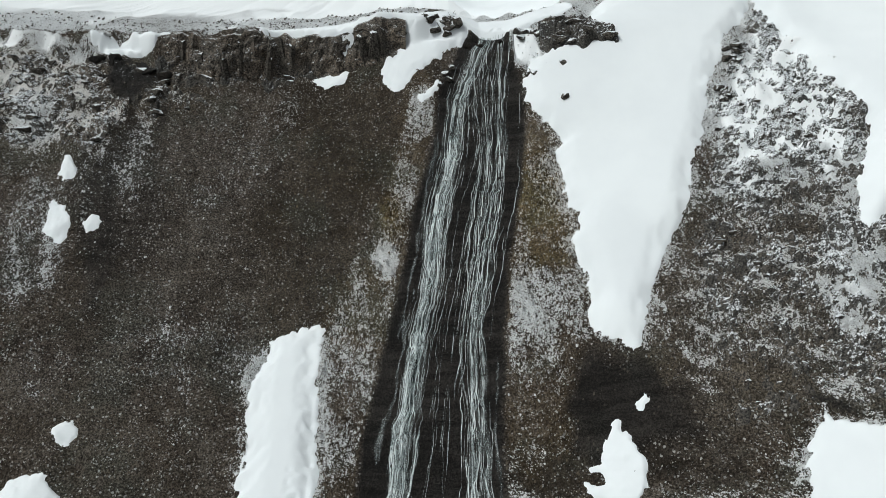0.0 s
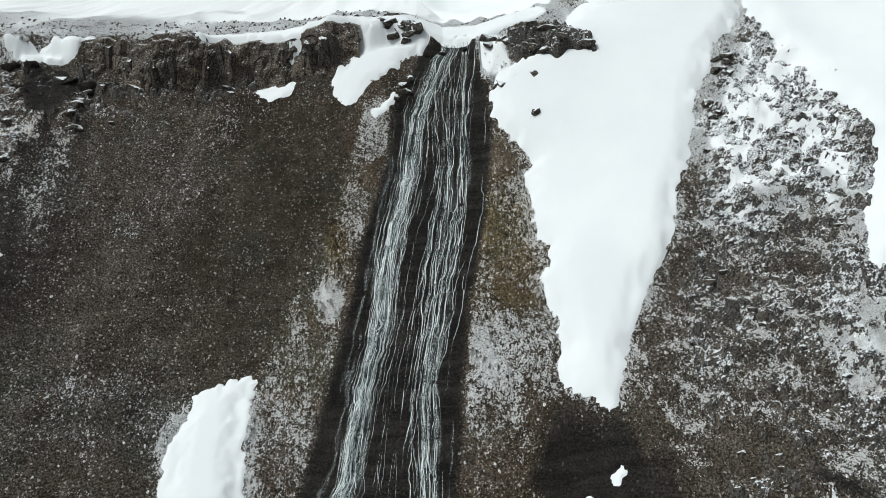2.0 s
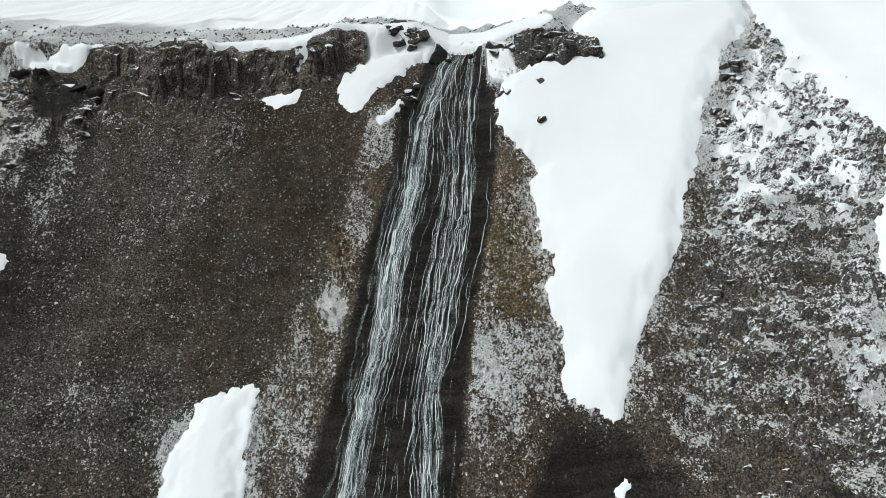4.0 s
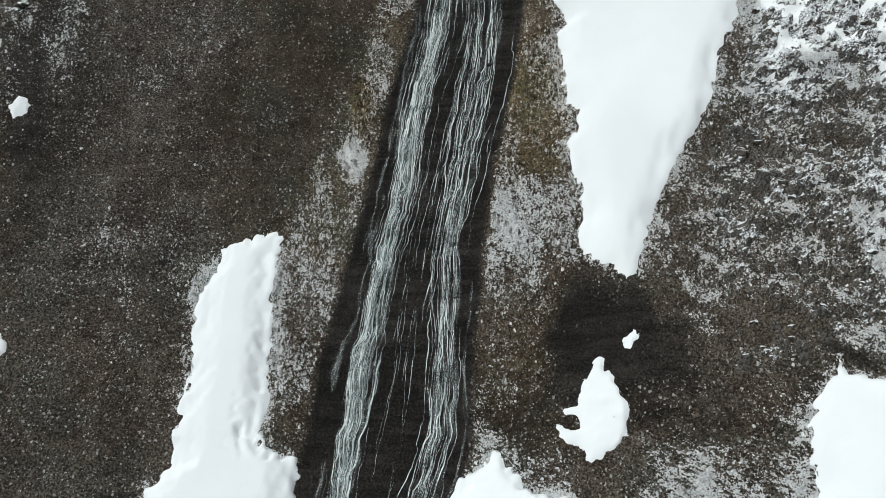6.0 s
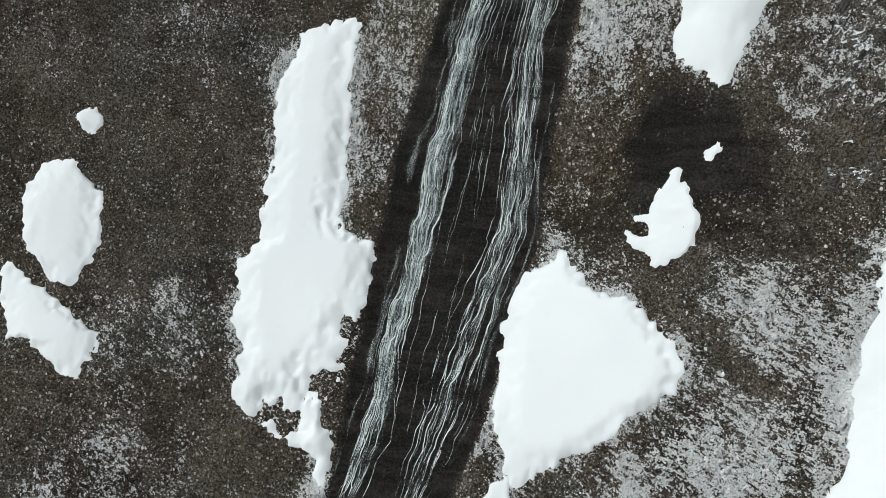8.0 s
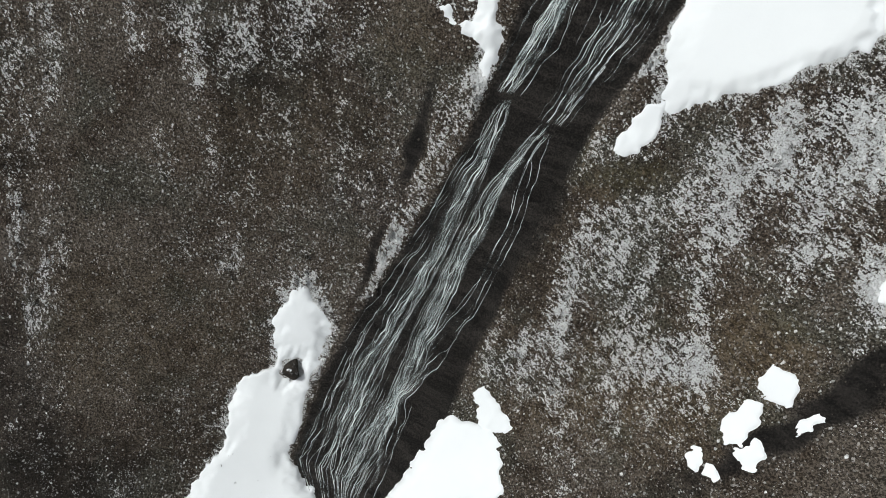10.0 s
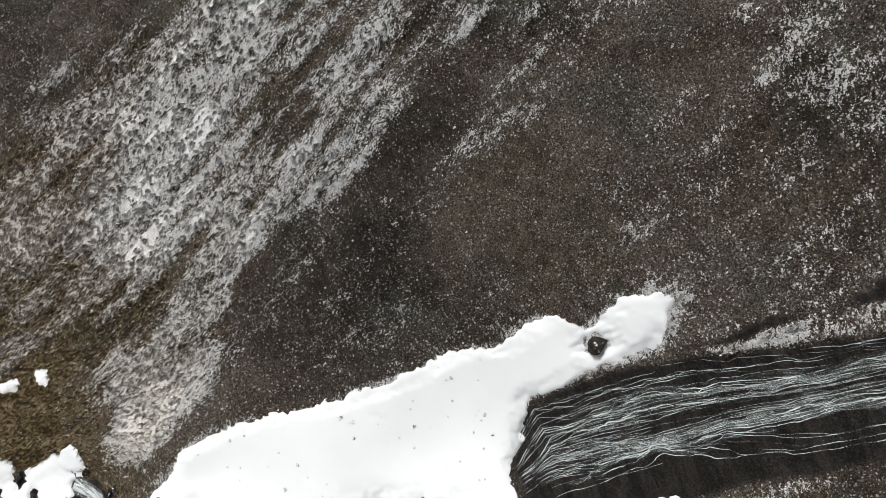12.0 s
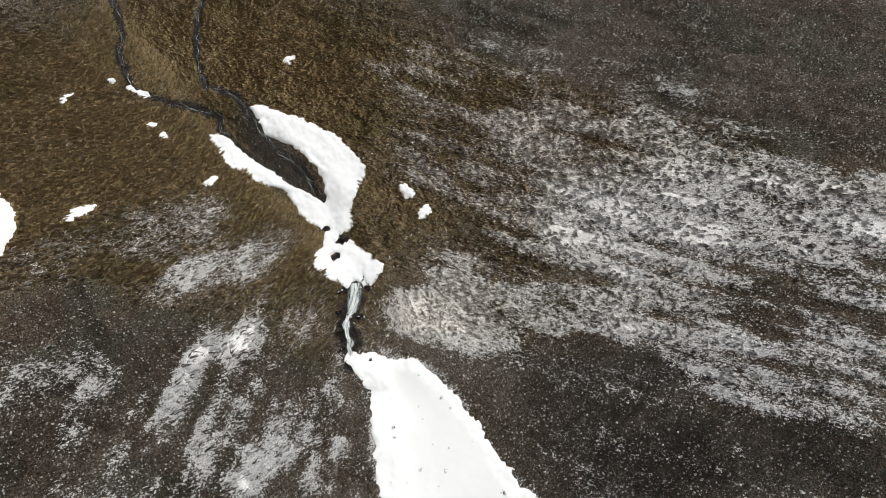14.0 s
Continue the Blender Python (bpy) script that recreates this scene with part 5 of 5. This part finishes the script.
outcrop("rock_outcrop", [(6.2, 77.2), (7.4, 77.0), (8.4, 76.4)], 1.0, "snow-covered rubble beside the lip of the fall", 12, ROCKS)
outcrop("rock_outcrop", [(-6.0, 78.4), (-4.6, 78.2), (-3.4, 78.0), (-2.4, 77.8)], 1.3, "low dark basalt ledge between two snow lips", 13, BARE)
outcrop("rock_outcrop", [(-13, 84.5), (-11, 84.4), (-9, 84.5), (-7, 84.8), (-5, 85), (-3, 85.2), (-1, 85.2)], 1.1, "thin dark rock step in the snowy ground behind the rim", 14, BARE)
outcrop("rock_outcrop", [(-2.9, 73.6), (-2.4, 74.4), (-3.8, 72.8)], 0.6, "snow-dusted rocks on the shoulder beside the fall", 15, ROCKS)
outcrop("rock_outcrop", [(7.6, 73.4), (6.8, 72.6)], 0.9, "small snow-dusted rocks at the edge of the couloir", 16, ROCKS)
outcrop("rock_outcrop", [(29.2, 71.6), (29.0, 70.8), (30, 71.4)], 1.0, "dark upright block at the flank of the buttress", 18, BARE)
outcrop("rock_outcrop", [(27.0, 67.6), (26.8, 66.4), (27.2, 66.8)], 0.8, "dark rock knobs at the flank of the buttress", 19, BARE)


def crag(name, low, high, middle, label, face_label, count, sizes, seed, clear=(), lift=0.0, meshes=None):
    """A crag: its ledged face and the blocks that stick out of it."""
    rnd_ = random.Random(seed)
    base = new(name)
    base.location = (*middle, height_at(*middle))
    tagged(base, label, "rock crag", "rock outcrops")
    crag_face(base, low, high, face_label, clear, lift)
    made_ = tries = 0
    while made_ < count and tries < 4000:
        tries += 1
        x, y = rnd_.uniform(low[0], high[0]), rnd_.uniform(low[1], high[1])
        px, py = np.array([x]), np.array([y])
        reg = regions(px, py)
        away = min([float(-snow_depth(SNOW_EDGES[n], px, py)[0]) for n in clear] + [9])
        if reg[0, 3] < 0.66 or away < 0.3:
            continue
        w = rnd_.choice(sizes)
        ob = part("rock", rnd_.choice(meshes or BARE), base)
        ob.location = Vector((x, y, float(crag_height(px, py, reg)[0]) + lift - 0.45 * w)) - base.location
        ob.rotation_euler = (rnd_.uniform(-.25, .25), rnd_.uniform(-.25, .25), rnd_.uniform(-.5, .5))
        ob.scale = (w * rnd_.uniform(1.1, 2.0), w, w * rnd_.uniform(0.7, 1.1))
        made_ += 1


crag("rock_buttress", (20, 36), (46, 83), (31, 62), "steep rocky buttress of dark ledges dusted with snow", "broken dark ledges peppered with snow", 90, (0.25, 0.3, 0.4, 0.55), 61, ("couloir", "east_snow", "far_right"))
crag("rock_tiers", (-62, 62), (-12, 77.2), (-44, 72), "brown rock tiers with snow on their ledges", "stepped brown rock ledges with thin snow", 50, (0.4, 0.6, 0.8, 1.1), 63, ("rim_lip_west",))
crag("rock_block", (8.0, 72.8), (17.5, 77.6), (12, 75.4), "dark blocky basalt outcrop capped with snow at the rim", "dark broken block face", 14, (0.6, 0.8, 1.0, 1.3), 65, lift=1.3)
# face and rocks coloured black to stand for the hollow's shade
crag("rock_crag", (-47.0, 73.4), (-36.5, 77.6), (-42, 75.6), "dark basalt knob over a shaded hollow under the rim", "black rock face with the hollow's shade in its colour", 8, (0.7, 1.0, 1.4), 67, lift=0.2, meshes=DARK)


def boulder(name, x, y, size, label, meshes, seed, sink=0.3, category="boulder", group="boulders"):
    ob = new(name, meshes[seed % len(meshes)])
    ob.location = (x, y, height_at(x, y) - sink * size)
    ob.scale = (size * 1.2, size, size * 0.9)
    ob.rotation_euler = (0.2 * math.sin(seed), 0.2 * math.cos(seed * 2.0), seed * 1.7)
    return tagged(ob, label, category, group)


boulder("boulder", -21.3, -2.6, 1.9, "dark wet boulder melted out of the snow field", DARK, 1)
boulder("boulder", 8.8, 39.1, 0.5, "dark boulder showing through a snow patch", DARK, 2)
boulder("boulder", -29.3, -63.5, 0.9, "dark wet boulder in the snow over the stream", DARK, 3)
boulder("boulder", -26.9, -62.2, 0.7, "dark wet boulder in the snow over the stream", DARK, 4)
boulder("boulder", 10.4, 73.0, 0.9, "small dark rock standing out of the couloir snow", BARE, 5, -0.3)
boulder("boulder", 10.2, 69.0, 0.9, "small dark rock standing out of the couloir snow", BARE, 6, -0.3)
boulder("boulder", 1.0, 76.9, 0.8, "dark wet rock at the lip of the fall", DARK, 7)
boulder("boulder", 3.4, 77.2, 0.9, "dark wet rock at the lip of the fall", DARK, 8)
boulder("boulder", -0.6, 76.6, 0.9, "dark rock beside the lip of the fall", DARK, 9)

# stones that have rolled onto the snow field
rnd = random.Random(77)
made = 0
while made < 70:
    x, y = rnd.uniform(-34, -12), rnd.uniform(-44, -8)
    d = max(float(snow_depth(SNOW_EDGES[n], np.array([x]), np.array([y]))[0]) for n in ("base_field", "base_upper"))
    if d > 0.8:
        s = rnd.choice((0.1, 0.13, 0.16, 0.2, 0.3))
        ob = boulder("stone", x, y, s, "small dark stone lying on the snow field", BARE, made, 0.0, "stone", "stones on the snow field")
        ob.location.z = float(large_form(np.array([x]), np.array([y]))[0]) + 0.8 * float(fbm(np.array([x]), np.array([y]), 13.0, 2, 81)[0]) + 0.8
        made += 1
STONES = [o for o in scene.objects if o.name.startswith("stone")]
bpy.context.view_layer.update()
field = bpy.data.objects["snow_field"]
for o in STONES:
    hit, place, _, _ = field.ray_cast((o.location.x, o.location.y, 50), (0, 0, -1))
    if hit:
        o.location.z = place.z - 0.05


# ---- water ----
def ribbons(paths, rows=3):
    """Strands along paths of (places in plan, half widths, lift), rows points across, lying on the ground.
    Returns corners, faces and for each corner: metres across, along, a number of its own, nearness to the middle."""
    verts, faces, flow, n = [], [], [], 0
    for k, (x, y, half, lift) in enumerate(paths):
        dx, dy = np.gradient(x), np.gradient(y)
        length = np.hypot(dx, dy) + 1e-9
        far = np.cumsum(length)
        u = np.linspace(-1, 1, rows)
        off = half[:, None] * u
        px, py = x[:, None] - (dy / length)[:, None] * off, y[:, None] + (dx / length)[:, None] * off
        pz = ground_height(px.ravel(), py.ravel()).reshape(px.shape) + lift + 0.25 * half[:, None] * (1 - u ** 2) / (1 + 4 * half[:, None])
        verts.append(np.stack([px, py, pz], -1).reshape(-1, 3))
        one = np.ones_like(off)
        flow.append(np.stack([off, far[:, None] * one * 0.01, one * ((k * 0.618) % 1), (1 - np.abs(u)) * one], -1).reshape(-1, 4))
        faces.append(sheet(rows, len(x)) + n)
        n += rows * len(x)
    return np.concatenate(verts), np.concatenate(faces), np.concatenate(flow)


def strand_paths(count, bundle, seed, wide, lift=0.10, pieces=1.0, jog=1.0):
    """Strands of a bundle; bundle: rows of (y, middle, spread) across the bed, from 0 at its left edge to 1."""
    rnd = np.random.RandomState(seed)
    ys_, mid, spread = np.array(sorted(bundle)).T
    out = []
    for k in range(count):
        top, low = ys_[-1], ys_[0]
        if pieces < 1:
            run = (top - low) * rnd.uniform(0.25, 1.0) * pieces
            top = rnd.uniform(low + run, top)
            low = top - run
        y = np.arange(top, low, -0.16)
        own = rnd.normal(0, 0.5)
        w = np.interp(y, ys_, mid) + np.interp(y, ys_, spread) * own
        # straight drops with sideways jogs at the ledges, shared by neighbours
        fall_ = (y + 0.5 * rough(w * 9, y, 3.0, 71) + 0.11 * k) / 1.5
        tread = np.floor(fall_) + smooth(0.60, 1.0, fall_ - np.floor(fall_))
        w = w + 0.016 * jog * rough(tread, 0 * y + k * 7.7, 1.0, seed) + 0.035 * rough(y, 0 * y + k * 3.1, 5.5, seed + 3) + 0.005 * jog * rough(y, 0 * y + k * 1.3, 0.8, seed + 5)
        w = w + jog * (0.022 * rough(w * 12, y * 0.7, 2.6, 77) + 0.012 * rough(w * 12, y * 0.8, 1.1, 79))
        w = np.clip(w, 0.01, 0.99)
        l, r = np.interp(y, CHANNEL_Y, CHANNEL_L), np.interp(y, CHANNEL_Y, CHANNEL_R)
        half = wide * rnd.uniform(0.5, 1.4) * np.clip(0.75 + 0.8 * rough(y, 0 * y + k, 1.3, seed + 9) + 0.5 * rough(y, 0 * y + k * 2.3, 5.0, seed + 11), 0.12, 2.0)
        half = half * smooth(0, 1.2, y - low) ** 0.5 * smooth(0, 0.8, top - y + 0.3)
        out.append((l + (r - l) * w, y, half, lift))
    return out


MAIN = ((77.8, 0.40, 0.42), (73, 0.28, 0.24), (68, 0.20, 0.12), (58, 0.24, 0.12), (46, 0.29, 0.11), (38, 0.26, 0.09), (32, 0.24, 0.09), (26, 0.24, 0.14), (22.6, 0.17, 0.14))
SIDE = ((77.8, 0.66, 0.40), (73, 0.64, 0.20), (68, 0.68, 0.13), (58, 0.70, 0.10), (46, 0.80, 0.09), (38, 0.78, 0.11), (32, 0.72, 0.13), (26, 0.68, 0.13), (21.5, 0.62, 0.10))
UPPER = ((77.8, 0.5, 0.5), (72, 0.48, 0.46), (62, 0.47, 0.44), (54, 0.47, 0.40), (45, 0.48, 0.34))
MIDDLE = ((77.8, 0.5, 0.3), (70, 0.45, 0.2), (60, 0.48, 0.16), (46, 0.55, 0.2), (30, 0.5, 0.22), (24, 0.5, 0.2))
LOW_A = ((22.4, 0.18, 0.06), (16, 0.08, 0.07), (8, 0.09, 0.09), (2, 0.10, 0.12), (-6, 0.14, 0.12), (-13.6, 0.12, 0.10))
LOW_B = ((22.4, 0.22, 0.04), (16, 0.25, 0.10), (8, 0.30, 0.12), (2, 0.30, 0.14), (-6, 0.34, 0.14), (-13.9, 0.45, 0.2))
LOW_C = ((21.5, 0.60, 0.05), (16, 0.46, 0.10), (8, 0.52, 0.10), (2, 0.58, 0.10), (-1, 0.56, 0.05), (-6, 0.55, 0.12), (-13.9, 0.6, 0.2))
LOW_D = ((21.0, 0.64, 0.05), (16, 0.76, 0.07), (8, 0.78, 0.07), (2, 0.66, 0.07), (-1, 0.60, 0.05), (-6, 0.68, 0.10), (-12, 0.7, 0.15))
FOOT = ((0, 0.4, 0.35), (-6, 0.42, 0.4), (-12.8, 0.45, 0.4))

fall = new("waterfall")
fall.location = (2.4, 77.5, height_at(2.4, 77.5))
tagged(fall, "thin white waterfall in many strands over dark wet rock", "waterfall")


def water_part(name, paths, material, label, rows=3):
    """Many fine threads in one part."""
    v, f, flow = ribbons(paths, rows)
    return tagged(part(name, mesh_from(name, v - np.array(fall.location), f, material, flow, True, "flow"), fall, label), kind="stuff")


def water_strands(paths, label, material=WATER, rows=3):
    """Each strand a part of its own."""
    for p in paths:
        v, f, flow = ribbons([p], rows)
        part("strand", mesh_from("strand", v - np.array(fall.location), f, material, flow, True, "flow"), fall, label)


water_strands(strand_paths(12, MAIN, 201, 0.05) + strand_paths(12, MAIN, 202, 0.09, 0.12, 0.4, 0.7), "white strand of the main flow")
water_strands(strand_paths(4, MAIN, 205, 0.36, 0.10, 1.0, 0.7) + strand_paths(5, MAIN, 206, 0.28, 0.12, 0.4, 0.7), "white veil of the main flow", VEIL, 7)
water_strands(strand_paths(10, SIDE, 211, 0.045) + strand_paths(6, SIDE, 212, 0.065, 0.12, 0.35), "white strand of the finer side flow")
water_strands(strand_paths(2, SIDE, 213, 0.22, 0.10, 0.8, 0.7), "thin veil of the finer side flow", VEIL, 7)
for bundle, seed, count in ((LOW_A, 231, 4), (LOW_B, 233, 7), (LOW_C, 235, 7), (LOW_D, 237, 4)):
    water_strands(strand_paths(count, bundle, seed, 0.036, jog=1.1) + strand_paths(count // 2, bundle, seed + 1, 0.07, 0.11, 0.45, 1.1), "white strand fanning out below the ledge", WATER)
    water_strands(strand_paths(count // 3 + 1, bundle, seed + 4, 0.15, 0.10, 0.6, 1.0), "white veil fanning out below the ledge", VEIL, 7)
water_strands(strand_paths(9, UPPER, 261, 0.042, 0.10, 0.8, 0.8), "white strand of the spread upper flow")
water_part("thin_threads", strand_paths(20, MIDDLE, 221, 0.03, 0.09, 0.35, 0.5) + strand_paths(40, UPPER, 227, 0.04, 0.09, 0.5, 0.8) + strand_paths(40, MAIN, 223, 0.036, 0.09, 0.5, 0.6) + strand_paths(30, SIDE, 225, 0.032, 0.09, 0.5, 0.6), THIN_WATER, "thin scattered threads of water")
water_part("foot_threads", strand_paths(40, FOOT, 241, 0.034, 0.09, 0.9, 0.3) + strand_paths(24, LOW_B, 243, 0.034, 0.09, 0.6, 0.3) + strand_paths(24, LOW_C, 245, 0.034, 0.09, 0.6, 0.3), THIN_WATER, "fine threads spreading towards the foot")
water_part("water_film", strand_paths(22, MAIN, 251, 0.30, 0.05, 0.6) + strand_paths(10, SIDE, 253, 0.22, 0.05, 0.6) + strand_paths(12, LOW_B, 255, 0.25, 0.05, 0.7) + strand_paths(12, LOW_C, 257, 0.25, 0.05, 0.7), FILM, "thin grey film of running water", 5)


def stream_water(name, points, wide, label, seed, straight=0.0):
    """A narrow run of water along points of the plan."""
    pts = np.array(points, float)
    d = np.r_[0, np.cumsum(np.hypot(*np.diff(pts, axis=0).T))]
    q = np.arange(0, d[-1], 0.25)
    x, y = np.interp(q, d, pts[:, 0]), np.interp(q, d, pts[:, 1])
    paths = []
    for k in range(3):
        sway = 1 - 0.8 * straight
        xx = x + sway * 0.5 * rough(q, 0 * q + k * 9, 2.2, seed) + sway * 0.3 * rough(q, 0 * q, 0.8, seed + 2)
        yy = y + sway * 0.4 * rough(q, 0 * q + k * 5, 2.0, seed + 1)
        half = wide * np.clip(0.7 + 0.6 * rough(q, 0 * q + k, 1.1, seed + 3), 0.15, 1.6) * (1, 0.55, 0.35)[k]
        paths.append((xx, yy, half, 0.06 + 0.02 * k))
    v, f, flow = ribbons(paths, 3 if wide < 0.3 else 7)
    ob = new(name, mesh_from(name, v, f, THIN_WATER if wide < 0.3 else WATER, flow, True, "flow"))
    return tagged(ob, label, "stream", "streams in the meadow")


stream_water("stream", [(-26.6, -57.6), (-26.0, -56.8), (-25.2, -55.8), (-24.2, -55.0), (-23.2, -54.4)], 0.85, "white plunge pool under the arch of the snow bridge", 301, 1.0)
stream_water("stream", [(-23.4, -54.6), (-22.5, -53.6), (-21.6, -52.1), (-20.6, -50.4)], 0.5, "white stream water tumbling through a short rocky gap", 302, 0.6)
stream_water("stream", BROOKS[0], 0.05, "narrow dark brook with white riffles winding through turf", 303)
stream_water("stream", BROOKS[1], 0.055, "narrow dark brook with white riffles winding between snow banks", 305)
outcrop("rock_outcrop", [(-24.6, -57.6), (-27.4, -56.0), (-22.3, -49.0), (-20.2, -51.7), (-23.0, -55.6), (-24.4, -53.6), (-21.4, -53.6)], 0.5, "dark wet rocks along the stream's short gap", 311, DARK)


# ---- loose cover: tufts and stones that nobody could count ----
def scatter(count, seed, low, high):
    rnd_ = np.random.RandomState(seed)
    return rnd_, rnd_.uniform(low[0], high[0], count), rnd_.uniform(low[1], high[1], count)


def bare_of_snow(x, y):
    free = np.ones(len(x), bool)
    for key, e in SNOW_EDGES.items():
        free &= snow_depth(e, x, y) < 0.05
    l, r = np.interp(y, CHANNEL_Y, CHANNEL_L), np.interp(y, CHANNEL_Y, CHANNEL_R)
    return free & ~((x > l) & (x < r) & (y > -13) & (y < 78))


def downhill(x, y):
    e = 0.6
    dx = (large_form(x + e, y) - large_form(x - e, y)) / (2 * e)
    dy = (large_form(x, y + e) - large_form(x, y - e)) / (2 * e)
    n = np.hypot(dx, dy) + 1e-6
    return -dx / n, -dy / n, n


def tufts(count, seed, least=0.16, most=0.36, broad=1.0, high=79):
    """Bent clumps of dead grass, most where the turf is, hanging down the slope."""
    rnd_, x, y = scatter(count, seed, (-78, -135), (46, high))
    reg = regions(x, y)
    keep = bare_of_snow(x, y) & (rnd_.rand(count) < 0.7 * reg[:, 1] * smooth(0.15, 0.5, reg[:, 1]) * (1 - 0.5 * smooth(0.45, 0.75, reg[:, 0])) + 0.15 * smooth(0.35, 0.7, reg[:, 0])) & (reg[:, 2] < 0.6) & (reg[:, 3] < 0.5) & (rnd_.rand(count) < np.where(y > 22, smooth(0.36, 0.6, reg[:, 0]), 1.0))
    x, y, reg = x[keep], y[keep], reg[keep]
    n = len(x)
    z = ground_height(x, y, reg)
    fx, fy, steep = downhill(x, y)
    # below the fall the grass is combed towards the stream
    low = smooth(0, -15, y)
    bank = smooth(-32, -22, x)
    fx = fx * (1 - 0.8 * low) + low * (0.5 * (1 - bank) - 0.9 * bank)
    fy = fy * (1 - 0.8 * low) - low * 0.87 * (1 - bank)
    length = np.hypot(fx, fy) + 1e-6
    fx, fy = fx / length, fy / length
    verts, faces = np.zeros((n, 3, 4, 3)), np.zeros((n, 3, 2, 3), int)
    for b in range(3):
        a = rnd_.normal(0, 0.35, n)
        c, s = np.cos(a), np.sin(a)
        hx, hy = fx * c - fy * s, fx * s + fy * c
        length = rnd_.uniform(least, most, n) * (1 + 0.7 * np.maximum(reg[:, 1], smooth(0.5, 0.8, reg[:, 0])))
        wide = broad * length * rnd_.uniform(0.06, 0.12, n)
        ox, oy = x + rnd_.uniform(-.12, .12, n), y + rnd_.uniform(-.12, .12, n)
        verts[:, b, 0] = np.stack([ox - hy * wide, oy + hx * wide, z - 0.03], 1)
        verts[:, b, 1] = np.stack([ox + hy * wide, oy - hx * wide, z - 0.03], 1)
        verts[:, b, 2] = np.stack([ox + hx * length * 0.35, oy + hy * length * 0.35, z + 0.07 + length * 0.14], 1)
        verts[:, b, 3] = np.stack([ox + hx * length, oy + hy * length, z + 0.05 - length * np.minimum(steep, 1.1) * 0.75], 1)
        i = (np.arange(n) * 12 + b * 4)[:, None]
        faces[:, b, 0] = i + np.array([0, 1, 2])
        faces[:, b, 1] = i + np.array([1, 3, 2])
    return mesh_from("grass_tufts", verts.reshape(-1, 3), faces.reshape(-1, 3), LOOSE, np.repeat(reg, 12, 0), False)


def pebbles(count, seed, sizes, want, low=(-75, -112), high=(46, 79), name="scree_stones", material=None):
    """Angular stones of five corners and a peak, lying on the slope; want: the chance by region."""
    rnd_, x, y = scatter(count, seed, low, high)
    reg = regions(x, y)
    keep = bare_of_snow(x, y) & (rnd_.rand(count) < want(reg))
    x, y, reg = x[keep], y[keep], reg[keep]
    n = len(x)
    z = ground_height(x, y, reg)
    size = sizes[0] + (sizes[1] - sizes[0]) * rnd_.rand(n) ** 2.5
    verts = np.zeros((n, 6, 3))
    turn = rnd_.uniform(0, 6.28, n)
    for k in range(5):
        a = turn + k * 1.2566 + rnd_.uniform(-.3, .3, n)
        r = size * rnd_.uniform(0.35, 0.65, n)
        verts[:, k] = np.stack([x + np.cos(a) * r, y + np.sin(a) * r, z - np.sin(a) * 0 + size * rnd_.uniform(-.15, .12, n) + np.sin(a) * r * 0.7], 1)
    verts[:, 5] = np.stack([x + rnd_.uniform(-.2, .2, n) * size, y + rnd_.uniform(-.25, .1, n) * size, z + size * rnd_.uniform(.3, .6, n)], 1)
    ring = np.array([(k, (k + 1) % 5, 5) for k in range(5)])
    faces = (np.arange(n) * 6)[:, None, None] + ring[None]
    return mesh_from(name, verts.reshape(-1, 3), faces.reshape(-1, 3), material or LOOSE, np.repeat(reg, 6, 0), False)


tagged(new("grass_tufts", tufts(460000, 401)), "frost-dusted tufts of dead brown grass hanging downslope", "grass", kind="stuff")
tagged(new("scree_stones", pebbles(150000, 411, (0.08, 0.30), lambda r: np.clip(0.30 + 0.5 * r[:, 0], 0, 1) * (1 - 0.6 * r[:, 1]) * (1 - 0.6 * r[:, 2]))), "small snow-dusted scree stones on the steep hillside", "stones", kind="stuff")
tagged(new("grass_tussocks", tufts(110000, 403, 0.35, 0.65, 1.1, 12)), "long combed tussocks of pale dead grass", "grass", kind="stuff")
tagged(new("rim_stones", pebbles(6500, 431, (0.08, 0.42), lambda r: 0.5 + 0 * r[:, 0], (-75, 78.5), (14, 102), "rim_stones", BASALT)), "dark stones sticking out of the snowy ground above the rim", "stones", kind="stuff")
